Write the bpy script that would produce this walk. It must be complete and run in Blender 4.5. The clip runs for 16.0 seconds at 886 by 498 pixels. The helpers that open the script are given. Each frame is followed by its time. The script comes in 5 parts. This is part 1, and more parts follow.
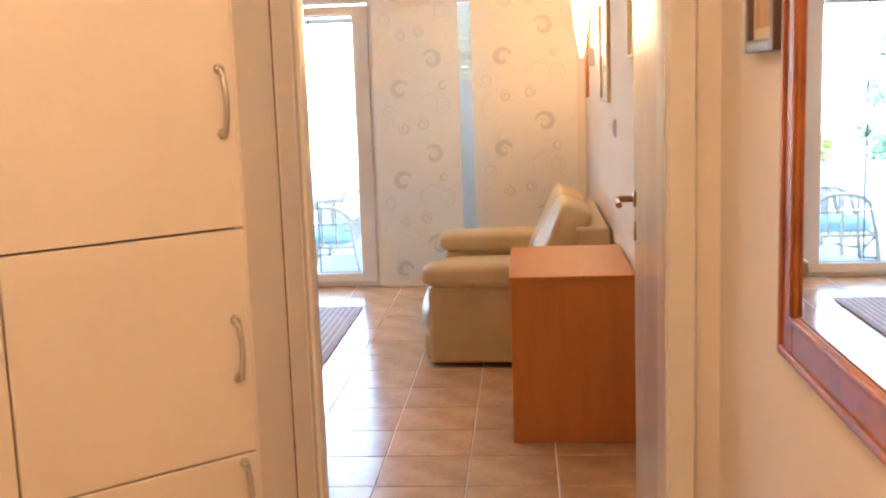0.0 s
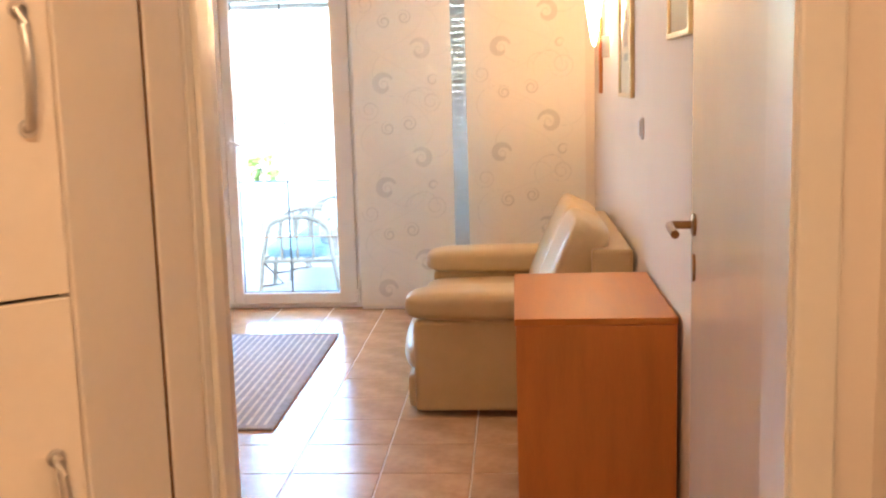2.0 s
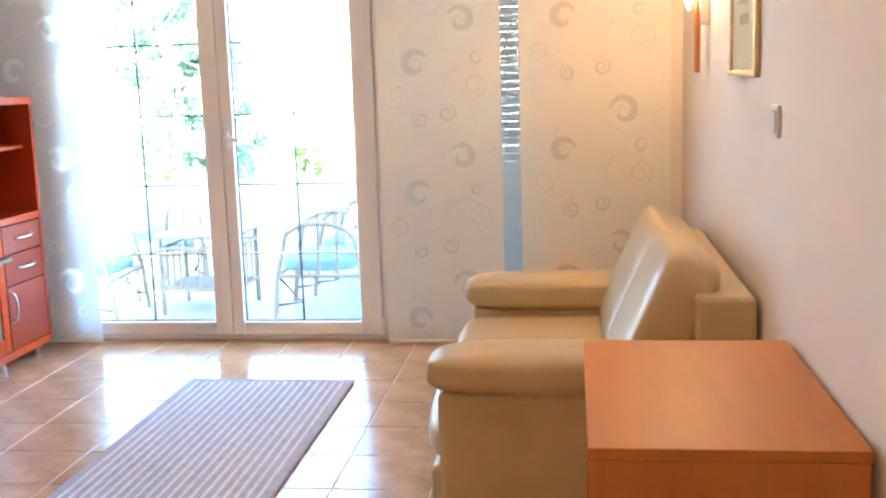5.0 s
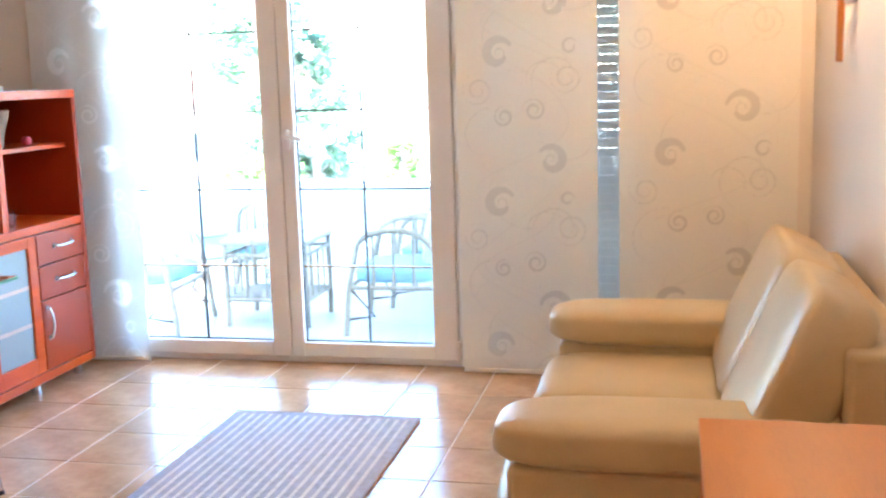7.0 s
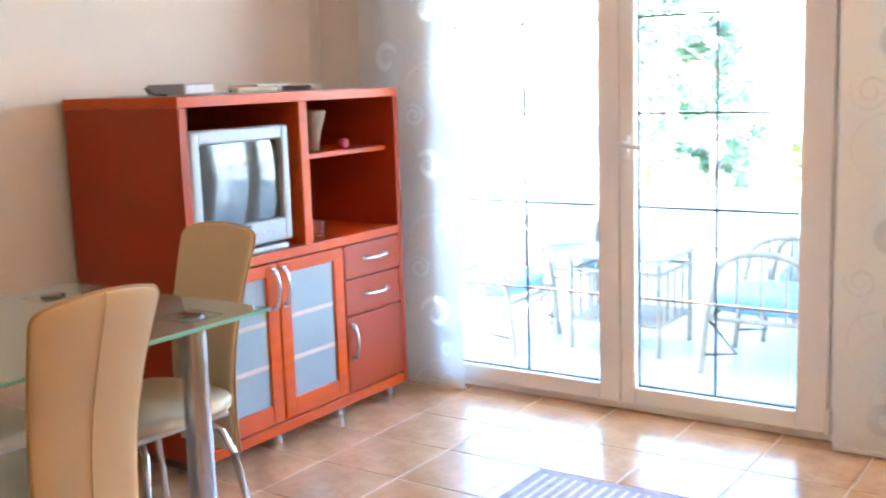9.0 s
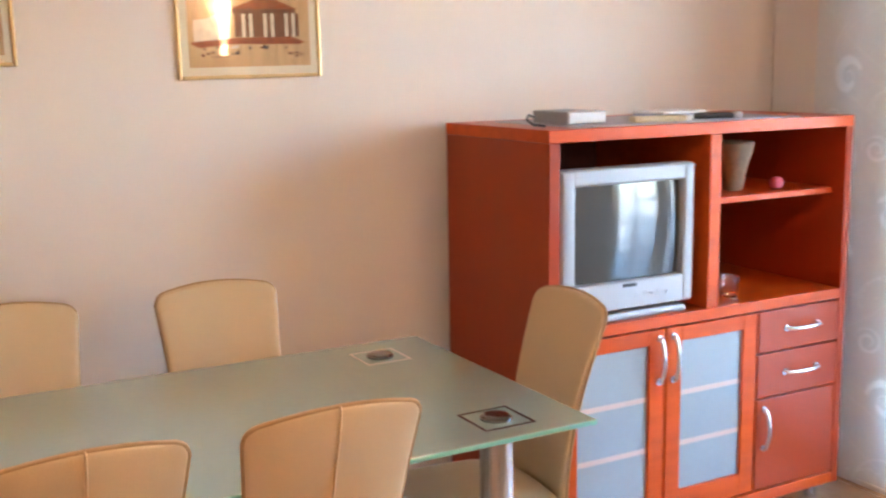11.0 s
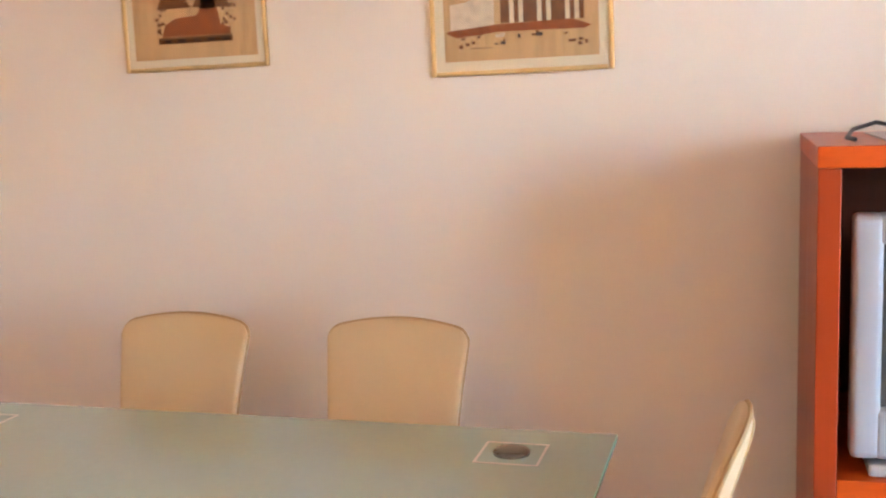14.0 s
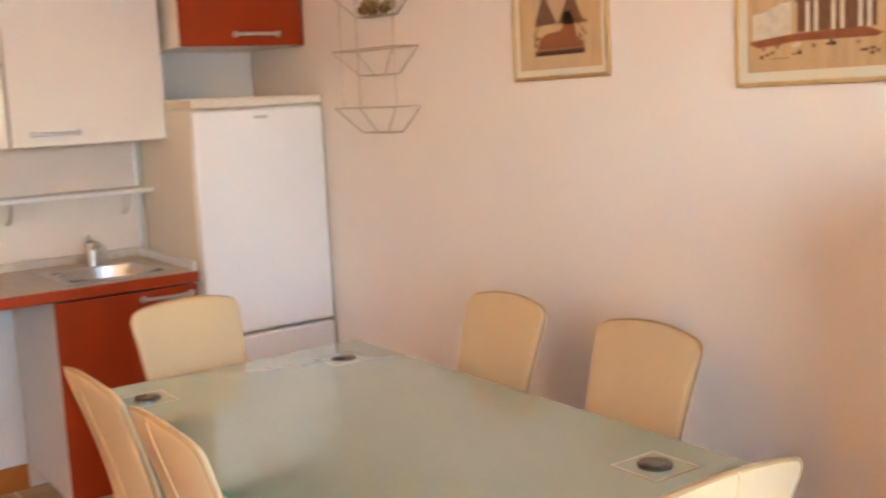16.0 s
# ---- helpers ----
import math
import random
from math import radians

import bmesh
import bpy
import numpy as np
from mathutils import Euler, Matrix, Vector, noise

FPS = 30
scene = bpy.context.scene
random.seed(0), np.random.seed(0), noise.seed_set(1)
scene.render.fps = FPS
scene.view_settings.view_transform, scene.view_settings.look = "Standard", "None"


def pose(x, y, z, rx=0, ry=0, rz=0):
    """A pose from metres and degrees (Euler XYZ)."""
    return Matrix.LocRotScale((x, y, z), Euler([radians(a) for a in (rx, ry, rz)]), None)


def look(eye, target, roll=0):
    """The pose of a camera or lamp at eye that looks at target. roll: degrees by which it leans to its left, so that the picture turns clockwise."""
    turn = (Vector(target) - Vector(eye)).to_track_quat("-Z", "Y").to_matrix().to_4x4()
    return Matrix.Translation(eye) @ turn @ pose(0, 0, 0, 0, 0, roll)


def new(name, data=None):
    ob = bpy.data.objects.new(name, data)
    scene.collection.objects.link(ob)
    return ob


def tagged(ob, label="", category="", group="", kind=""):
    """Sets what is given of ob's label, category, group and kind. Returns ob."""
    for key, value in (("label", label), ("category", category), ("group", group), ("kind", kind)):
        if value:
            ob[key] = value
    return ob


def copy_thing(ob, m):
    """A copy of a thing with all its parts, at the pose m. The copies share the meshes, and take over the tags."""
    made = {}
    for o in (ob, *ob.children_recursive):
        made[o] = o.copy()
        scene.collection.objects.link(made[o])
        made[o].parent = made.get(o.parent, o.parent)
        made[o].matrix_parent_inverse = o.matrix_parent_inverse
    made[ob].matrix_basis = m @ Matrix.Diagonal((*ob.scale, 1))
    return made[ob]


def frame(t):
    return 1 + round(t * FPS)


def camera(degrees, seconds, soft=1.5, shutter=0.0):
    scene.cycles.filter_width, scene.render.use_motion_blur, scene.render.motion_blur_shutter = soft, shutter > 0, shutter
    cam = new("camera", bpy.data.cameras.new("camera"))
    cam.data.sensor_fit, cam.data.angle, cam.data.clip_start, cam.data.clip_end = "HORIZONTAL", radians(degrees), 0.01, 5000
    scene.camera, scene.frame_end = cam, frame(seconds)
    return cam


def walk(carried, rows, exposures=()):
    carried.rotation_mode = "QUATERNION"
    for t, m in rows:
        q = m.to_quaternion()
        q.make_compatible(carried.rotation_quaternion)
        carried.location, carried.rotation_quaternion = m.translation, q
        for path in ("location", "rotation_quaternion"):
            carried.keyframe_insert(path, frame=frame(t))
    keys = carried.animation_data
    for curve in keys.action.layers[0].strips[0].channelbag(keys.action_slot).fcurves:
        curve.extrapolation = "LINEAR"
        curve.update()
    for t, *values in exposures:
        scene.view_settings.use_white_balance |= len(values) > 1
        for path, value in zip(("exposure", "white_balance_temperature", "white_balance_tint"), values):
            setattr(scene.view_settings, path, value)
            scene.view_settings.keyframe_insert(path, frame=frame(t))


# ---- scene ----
cam = camera(45.3, 16.0, 2.2, 0.4)
PATH = [
    (0, (0.848, -2.864, 1.437), (0.691, -0.894, 1.127), -2.0),
    (0.5, (0.798, -2.602, 1.418), (0.652, -0.631, 1.11), -1.9),
    (1, (0.767, -2.394, 1.408), (0.631, -0.423, 1.1), -1.8),
    (1.5, (0.785, -2.169, 1.402), (0.645, -0.198, 1.094), -1.7),
    (2, (0.786, -1.942, 1.387), (0.648, 0.03, 1.08), -1.6),
    (2.5, (0.766, -1.671, 1.382), (0.634, 0.3, 1.068), -1.7),
    (3, (0.75, -1.416, 1.365), (0.62, 0.555, 1.051), -1.6),
    (5.5, (0.758, -0.438, 1.332), (0.486, 1.516, 1.004), -1.6),
    (6, (0.71, -0.26, 1.303), (0.424, 1.694, 0.981), -1.3),
    (6.5, (0.701, -0.101, 1.299), (0.377, 1.846, 0.977), -1.4),
    (7, (0.732, 0.051, 1.317), (0.304, 1.978, 0.991), -1.7),
    (7.5, (0.735, 0.235, 1.309), (0.159, 2.123, 0.989), -1.7),
    (8, (0.753, 0.447, 1.301), (-0.013, 2.267, 0.986), -2.0),
    (10.3, (0.57, 1.332, 1.423), (-0.955, 2.582, 1.095), -1.0),
    (10.5, (0.553, 1.398, 1.436), (-1.038, 2.565, 1.11), -0.9),
    (11, (0.476, 1.596, 1.47), (-1.258, 2.535, 1.132), -1.0),
    (11.5, (0.35, 1.787, 1.447), (-1.483, 2.518, 1.12), -1.3),
    (12, (0.255, 2.003, 1.421), (-1.653, 2.514, 1.107), -1.6),
    (12.5, (0.176, 2.255, 1.427), (-1.779, 2.526, 1.107), -1.7),
    (13, (0.090, 2.563, 1.410), (-1.882, 2.546, 1.110), -1.85),
    (13.5, (0.015, 2.822, 1.405), (-1.939, 2.550, 1.1085), -1.85),
    (14, (-0.068, 3.097, 1.392), (-1.972, 2.552, 1.1145), -1.95),
    (14.5, (-0.125, 3.357, 1.429), (-1.926, 2.54, 1.132), -2.4),
    (15, (-0.204, 3.628, 1.45), (-1.851, 2.532, 1.153), -2.5),
    (15.5, (-0.305, 3.878, 1.46), (-1.737, 2.512, 1.169), -2.5),
    (16, (-0.462, 4.039, 1.47), (-1.61, 2.428, 1.176), -2.6),
]
EXPOSURES = [(0.0, 4.98, 5900, 9), (3.0, 5.05, 5850, 8), (5.5, 5.02, 5520, 5), (8.0, 5.1, 5500, 5), (10.5, 5.15, 5850, 10), (13.0, 5.18, 5850, 12), (16.0, 5.18, 6350, 15)]
SKY = 0.15
WARM = (1.0, 0.62, 0.33)
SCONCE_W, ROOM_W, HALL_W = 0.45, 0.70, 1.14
SHADE_E = 3.0
walk(cam, [(t, look(eye, target, roll)) for t, eye, target, roll in PATH], EXPOSURES)

# ---- world, sun, lamps ----
world = bpy.data.worlds.new("sky")
scene.world = world
world.use_nodes = True
_n = world.node_tree.nodes
_sky = _n.new("ShaderNodeTexSky")
_sky.sky_type = "NISHITA"
_sky.sun_disc = False
_sky.sun_elevation = radians(48)
_sky.sun_rotation = radians(195)
_sky.air_density, _sky.dust_density, _sky.ozone_density = 1.2, 0.8, 3.0
_n["Background"].inputs[1].default_value = SKY
world.node_tree.links.new(_sky.outputs[0], _n["Background"].inputs[0])

sun = new("sun", bpy.data.lights.new("sun", "SUN"))
sun.data.energy, sun.data.angle, sun.data.color = 3.0, radians(0.6), (1.0, 0.95, 0.88)
sun.matrix_world = look((0, -6, 8), (1.5, 0, 0))


def lamp_point(name, x, y, z, watts, radius, color):
    ob = new(name, bpy.data.lights.new(name, "POINT"))
    ob.data.energy, ob.data.shadow_soft_size, ob.data.color = watts, radius, color
    ob.location = (x, y, z)
    return ob


lamp_point("sconce_bulb", 1.195, 3.67, 1.80, SCONCE_W, 0.03, WARM)
# unseen lamp added as warm fill for the room
lamp_point("room_fill_bulb", -0.20, 1.90, 2.20, ROOM_W, 0.17, WARM)
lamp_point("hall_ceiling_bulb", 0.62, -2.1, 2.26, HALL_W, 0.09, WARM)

# ---- materials ----


def mat(name, base, rough=0.5, metal=0.0, vary=0.06, scale=6.0, bump=0.0, bscale=60.0, second=None, spec=0.5, coat=0.0, stretch=(1, 1, 1), rand=0.0):
    """A surface with two scales of colour variation, gloss variation and fine relief."""
    m = bpy.data.materials.new(name)
    m.use_nodes = True
    nt = m.node_tree
    N, Lk = nt.nodes, nt.links
    b = N["Principled BSDF"]
    b.inputs["Metallic"].default_value = metal
    b.inputs["Specular IOR Level"].default_value = spec
    b.inputs["Coat Weight"].default_value = coat
    b.inputs["Coat Roughness"].default_value = 0.12
    co = N.new("ShaderNodeTexCoord")
    mp = N.new("ShaderNodeMapping")
    mp.inputs["Scale"].default_value = stretch
    Lk.new(co.outputs["Object"], mp.inputs[0])
    n1 = N.new("ShaderNodeTexNoise")
    n1.inputs["Scale"].default_value, n1.inputs["Detail"].default_value = scale, 4
    n2 = N.new("ShaderNodeTexNoise")
    n2.inputs["Scale"].default_value, n2.inputs["Detail"].default_value = bscale, 5
    for n in (n1, n2):
        Lk.new(mp.outputs[0], n.inputs["Vector"])
    mix = N.new("ShaderNodeMix")
    mix.data_type = "RGBA"
    lo = tuple(c * (1 - vary * 1.5) for c in (second or base))
    hi = tuple(min(1, c * (1 + vary)) for c in base)
    mix.inputs["A"].default_value, mix.inputs["B"].default_value = (*lo, 1), (*hi, 1)
    add = N.new("ShaderNodeMath")
    add.operation = "MULTIPLY_ADD"
    Lk.new(n2.outputs[0], add.inputs[0])
    add.inputs[1].default_value = 0.35
    ramp = N.new("ShaderNodeMapRange")
    ramp.inputs[1].default_value, ramp.inputs[2].default_value = 0.42, 0.78
    Lk.new(n1.outputs[0], add.inputs[2])
    Lk.new(add.outputs[0], ramp.inputs[0])
    Lk.new(ramp.outputs[0], mix.inputs["Factor"])
    col = mix.outputs["Result"]
    if rand:
        oi = N.new("ShaderNodeObjectInfo")
        hs = N.new("ShaderNodeHueSaturation")
        mr = N.new("ShaderNodeMapRange")
        mr.inputs[3].default_value, mr.inputs[4].default_value = 1 - rand, 1 + rand
        Lk.new(oi.outputs["Random"], mr.inputs[0])
        Lk.new(mr.outputs[0], hs.inputs["Value"])
        Lk.new(col, hs.inputs["Color"])
        col = hs.outputs[0]
    Lk.new(col, b.inputs["Base Color"])
    rr = N.new("ShaderNodeMapRange")
    rr.inputs[3].default_value, rr.inputs[4].default_value = max(0.02, rough - 0.06), min(1, rough + 0.08)
    Lk.new(n1.outputs[0], rr.inputs[0])
    Lk.new(rr.outputs[0], b.inputs["Roughness"])
    if bump:
        bp = N.new("ShaderNodeBump")
        bp.inputs["Strength"].default_value, bp.inputs["Distance"].default_value = bump, 0.002
        Lk.new(n2.outputs[0], bp.inputs["Height"])
        Lk.new(bp.outputs[0], b.inputs["Normal"])
    return m


def glass(name, tint=(1, 1, 1), rough=0.0):
    m = bpy.data.materials.new(name)
    m.use_nodes = True
    b = m.node_tree.nodes["Principled BSDF"]
    b.inputs["Base Color"].default_value = (*tint, 1)
    b.inputs["Transmission Weight"].default_value = 1.0
    b.inputs["Roughness"].default_value = rough
    b.inputs["IOR"].default_value = 1.45
    return m


def pane_glass(name, tint=(1, 1, 1), gloss=0.07):
    """Thin window glass: clear, with a faint mirror."""
    m = bpy.data.materials.new(name)
    m.use_nodes = True
    nt = m.node_tree
    nt.nodes.remove(nt.nodes["Principled BSDF"])
    out = nt.nodes["Material Output"]
    tr, gl, mx = nt.nodes.new("ShaderNodeBsdfTransparent"), nt.nodes.new("ShaderNodeBsdfGlossy"), nt.nodes.new("ShaderNodeMixShader")
    tr.inputs[0].default_value = (*tint, 1)
    gl.inputs["Roughness"].default_value = 0.01
    mx.inputs[0].default_value = gloss
    nt.links.new(tr.outputs[0], mx.inputs[1])
    nt.links.new(gl.outputs[0], mx.inputs[2])
    nt.links.new(mx.outputs[0], out.inputs[0])
    return m


def emit(name, color, strength):
    m = bpy.data.materials.new(name)
    m.use_nodes = True
    b = m.node_tree.nodes["Principled BSDF"]
    b.inputs["Base Color"].default_value = (*color, 1)
    b.inputs["Emission Color"].default_value = (*color, 1)
    b.inputs["Emission Strength"].default_value = strength
    return m


def cloth_panel(name, white=False):
    """Sheer panel cloth; the attribute thin marks where the burnt-out pattern lets light pass."""
    m = bpy.data.materials.new(name)
    m.use_nodes = True
    nt = m.node_tree
    N, Lk = nt.nodes, nt.links
    N.remove(N["Principled BSDF"])
    out = N["Material Output"]
    at = N.new("ShaderNodeAttribute")
    at.attribute_name = "thin"
    co = N.new("ShaderNodeTexCoord")
    mp = N.new("ShaderNodeMapping")
    mp.inputs["Scale"].default_value = (400, 400, 60)
    nz = N.new("ShaderNodeTexNoise")
    Lk.new(co.outputs["Object"], mp.inputs[0])
    Lk.new(mp.outputs[0], nz.inputs["Vector"])
    nz.inputs["Scale"].default_value = 1.0
    colr = N.new("ShaderNodeMix")
    colr.data_type = "RGBA"
    colr.inputs["A"].default_value, colr.inputs["B"].default_value = (0.87, 0.83, 0.75, 1), (0.93, 0.90, 0.83, 1)
    Lk.new(nz.outputs[0], colr.inputs["Factor"])
    df, tl, tp = N.new("ShaderNodeBsdfDiffuse"), N.new("ShaderNodeBsdfTranslucent"), N.new("ShaderNodeBsdfTransparent")
    Lk.new(colr.outputs["Result"], df.inputs[0])
    Lk.new(colr.outputs["Result"], tl.inputs[0])
    m1, m2 = N.new("ShaderNodeMixShader"), N.new("ShaderNodeMixShader")
    m1.inputs[0].default_value = 0.36
    Lk.new(df.outputs[0], m1.inputs[1])
    Lk.new(tl.outputs[0], m1.inputs[2])
    f = N.new("ShaderNodeMapRange")
    f.inputs[3].default_value, f.inputs[4].default_value = 0.04, 0.24
    Lk.new(at.outputs["Fac"], f.inputs[0])
    Lk.new(f.outputs[0], m2.inputs[0])
    Lk.new(m1.outputs[0], m2.inputs[1])
    Lk.new(tp.outputs[0], m2.inputs[2])
    if white:
        tp2 = N.new("ShaderNodeBsdfTranslucent")
        tp2.inputs[0].default_value = (0.95, 0.95, 0.95, 1)
        Lk.new(tp2.outputs[0], m2.inputs[2])
        colr.inputs["A"].default_value, colr.inputs["B"].default_value = (0.70, 0.70, 0.69, 1), (0.78, 0.78, 0.77, 1)
        m1.inputs[0].default_value = 0.30
        f.inputs[3].default_value, f.inputs[4].default_value = 0.0, 0.7
    Lk.new(m2.outputs[0], out.inputs[0])
    return m


def let_through(m, color, share):
    """Thin plastic: part of the light passes through the sheet and scatters."""
    nt = m.node_tree
    tl, mx = nt.nodes.new("ShaderNodeBsdfTranslucent"), nt.nodes.new("ShaderNodeMixShader")
    tl.inputs[0].default_value = (*color, 1)
    mx.inputs[0].default_value = share
    nt.links.new(nt.nodes["Principled BSDF"].outputs[0], mx.inputs[1])
    nt.links.new(tl.outputs[0], mx.inputs[2])
    nt.links.new(mx.outputs[0], nt.nodes["Material Output"].inputs[0])


WALL = mat("wall_paint", (0.82, 0.74, 0.66), 0.75, vary=0.02, scale=1.5, bump=0.12, bscale=220)
CEIL = mat("ceiling_paint", (0.82, 0.79, 0.74), 0.8, vary=0.02, scale=1.2)
TILE = mat("terracotta_tile", (0.62, 0.41, 0.25), 0.20, vary=0.07, scale=7, bump=0.10, bscale=38, second=(0.54, 0.34, 0.19), rand=0.06, spec=0.85)
GROUT = mat("grout", (0.74, 0.65, 0.54), 0.45, vary=0.1, scale=20)
WHITE = mat("white_lacquer", (0.80, 0.76, 0.69), 0.32, vary=0.02, scale=2)
CLOSET = mat("closet_foil", (0.78, 0.70, 0.60), 0.42, vary=0.025, scale=2.5)
PVC = mat("white_pvc", (0.88, 0.87, 0.86), 0.35, vary=0.02, scale=3)
GASKET = mat("rubber_gasket", (0.05, 0.05, 0.05), 0.6)
BEECH = mat("orange_beech_veneer", (0.56, 0.185, 0.034), 0.40, vary=0.05, scale=3, bump=0.04, bscale=45, second=(0.53, 0.17, 0.030), stretch=(6, 6, 0.7), spec=0.5)
BEECH_H = mat("orange_beech_top", (0.54, 0.185, 0.036), 0.42, vary=0.05, scale=3, bump=0.04, bscale=45, second=(0.52, 0.175, 0.034), stretch=(6, 0.8, 6), spec=0.25)
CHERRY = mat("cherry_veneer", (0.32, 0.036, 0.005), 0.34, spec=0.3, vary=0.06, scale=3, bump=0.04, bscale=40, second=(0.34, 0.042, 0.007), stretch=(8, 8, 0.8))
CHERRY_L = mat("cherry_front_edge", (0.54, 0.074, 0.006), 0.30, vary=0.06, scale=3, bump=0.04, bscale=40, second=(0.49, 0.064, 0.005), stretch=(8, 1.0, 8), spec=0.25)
# cherry for insides, darkened so that the colour holds their shade
CHERRY_SHADED = mat("cherry_inside_shade", (0.085, 0.010, 0.004), 0.5, vary=0.14, scale=4, stretch=(8, 8, 0.8))
LEATHER = mat("beige_leather", (0.56, 0.42, 0.235), 0.38, vary=0.05, scale=4, bump=0.22, bscale=260, second=(0.53, 0.39, 0.21))
HIDE = mat("tan_leatherette", (0.60, 0.43, 0.24), 0.42, vary=0.04, scale=4, bump=0.18, bscale=300)
PIPING = mat("tan_piping", (0.40, 0.25, 0.11), 0.5)
SEATING = mat("cream_leatherette", (0.72, 0.62, 0.44), 0.40, vary=0.03, scale=4, bump=0.15, bscale=300)
CHROME = mat("brushed_chrome", (0.62, 0.62, 0.64), 0.24, 1.0, vary=0.03, scale=6)
STEEL = mat("satin_steel", (0.60, 0.58, 0.55), 0.33, 1.0, vary=0.05, scale=8)
BRASS = mat("antique_brass", (0.27, 0.14, 0.06), 0.28, 1.0, vary=0.08, scale=20)
GOLD = mat("gilt_frame", (0.62, 0.47, 0.24), 0.34, 0.8, vary=0.1, scale=12)
DARKWOOD = mat("dark_frame_wood", (0.10, 0.05, 0.025), 0.4, vary=0.15, scale=10)
MIRWOOD = mat("red_brown_frame_wood", (0.36, 0.115, 0.03), 0.35, vary=0.18, scale=6, bump=0.1, bscale=50, second=(0.28, 0.08, 0.02), stretch=(6, 1, 1))
MIRROR = mat("mirror_silver", (0.92, 0.92, 0.92), 0.02, 1.0, vary=0.0)
for _m in (MIRROR,):
    _p = _m.node_tree.nodes["Principled BSDF"]
    for _l in list(_p.inputs["Roughness"].links):
        _m.node_tree.links.remove(_l)
    _p.inputs["Roughness"].default_value = 0.01
GLASS = pane_glass("window_glass", tint=(0.82, 0.84, 0.85))
PICGLASS = pane_glass("picture_glass", gloss=0.035)
FROST = mat("frosted_cabinet_glass", (0.28, 0.33, 0.38), 0.30, vary=0.04, scale=3)
FROSTBAR = mat("shelf_behind_frost", (0.60, 0.46, 0.42), 0.4, vary=0.04)
TABGLASS = mat("sandblasted_green_glass", (0.29, 0.39, 0.32), 0.06, vary=0.03, scale=2, spec=0.65, coat=1.0)
tg = TABGLASS.node_tree.nodes["Principled BSDF"]
TABGLASS.node_tree.links.remove(tg.inputs["Roughness"].links[0])
tg.inputs["Roughness"].default_value = 0.01
tg.inputs["Coat Roughness"].default_value = 0.0
tg.inputs["Coat IOR"].default_value = 1.7
GLOSSW = mat("glossy_white_lacquer", (0.80, 0.76, 0.70), 0.14, vary=0.02, scale=2, spec=0.6)
TABEDGE = mat("green_glass_edge", (0.22, 0.50, 0.40), 0.12, vary=0.05, scale=9)
DECAL = mat("dark_table_print", (0.06, 0.05, 0.04), 0.25)
DECAL_L = mat("pale_table_print", (0.42, 0.41, 0.34), 0.2)
CAPMETAL = mat("dark_polished_cap", (0.20, 0.19, 0.18), 0.12, 1.0, vary=0.05, scale=30)
RUG = mat("blue_grey_rug_wool", (0.44, 0.47, 0.60), 0.95, vary=0.15, scale=40, bump=0.6, bscale=350)
RUGW = mat("white_rug_stripe", (0.82, 0.82, 0.86), 0.95, vary=0.1, scale=40, bump=0.6, bscale=350)
TVSHELL = mat("silver_tv_plastic", (0.34, 0.35, 0.38), 0.35, 0.15, vary=0.02, scale=3)
TVSCREEN = mat("dark_picture_tube", (0.055, 0.06, 0.06), 0.05, vary=0.02, scale=2, spec=0.9)
BLACK = mat("black_plastic", (0.02, 0.02, 0.022), 0.4)
PAPER = mat("papyrus", (0.56, 0.36, 0.17), 0.8, vary=0.12, scale=9, bump=0.1, bscale=90, stretch=(1, 6, 1))
MATBOARD = mat("cream_mat_board", (0.74, 0.68, 0.52), 0.8, vary=0.02)
INK_BROWN = mat("brown_ink", (0.16, 0.065, 0.025), 0.8, vary=0.25, scale=40)
INK_RED = mat("rust_ink", (0.27, 0.075, 0.02), 0.8, vary=0.2, scale=40)
INK_DARK = mat("dark_ink", (0.07, 0.055, 0.05), 0.8, vary=0.2, scale=40)
INK_PALE = mat("pale_ink", (0.66, 0.56, 0.42), 0.8, vary=0.1, scale=40)
PRINT_G = mat("grey_green_print", (0.45, 0.44, 0.36), 0.7, vary=0.2, scale=14)
FRIDGE = mat("fridge_enamel", (0.83, 0.82, 0.81), 0.32, vary=0.015, scale=2, bump=0.05, bscale=200)
FRIDGE_S = mat("fridge_cream_trim", (0.76, 0.68, 0.56), 0.4, vary=0.02, scale=2)
KITCHEN_W = mat("cream_kitchen_front", (0.78, 0.72, 0.64), 0.4, vary=0.02, scale=2)
CHIP = mat("white_melamine", (0.74, 0.72, 0.71), 0.5, vary=0.02, scale=3)
WORKTOP = mat("grey_beige_worktop", (0.50, 0.42, 0.34), 0.35, vary=0.12, scale=30, bscale=150)
BACKSPLASH = mat("splashback_panel", (0.72, 0.62, 0.54), 0.45, vary=0.03, scale=3)
WIRE = mat("bronze_wire", (0.50, 0.41, 0.31), 0.4, 0.7)
DRIED = mat("dried_fruit", (0.20, 0.13, 0.05), 0.8, vary=0.5, scale=60)
RATTAN = mat("pale_rattan", (0.27, 0.23, 0.18), 0.6, vary=0.12, scale=20, bump=0.2, bscale=120)
RATTAN_D = mat("dark_rattan", (0.09, 0.06, 0.045), 0.6, vary=0.12, scale=20)
BLUE = mat("sky_blue_cushion", (0.18, 0.32, 0.40), 0.9, vary=0.25, scale=14, second=(0.42, 0.52, 0.56))
PALECUSH = mat("pale_cushion", (0.56, 0.61, 0.62), 0.9, vary=0.12, scale=14)
BALC_TILE = mat("pale_balcony_tile", (0.55, 0.56, 0.55), 0.35, vary=0.06, scale=5, rand=0.05)
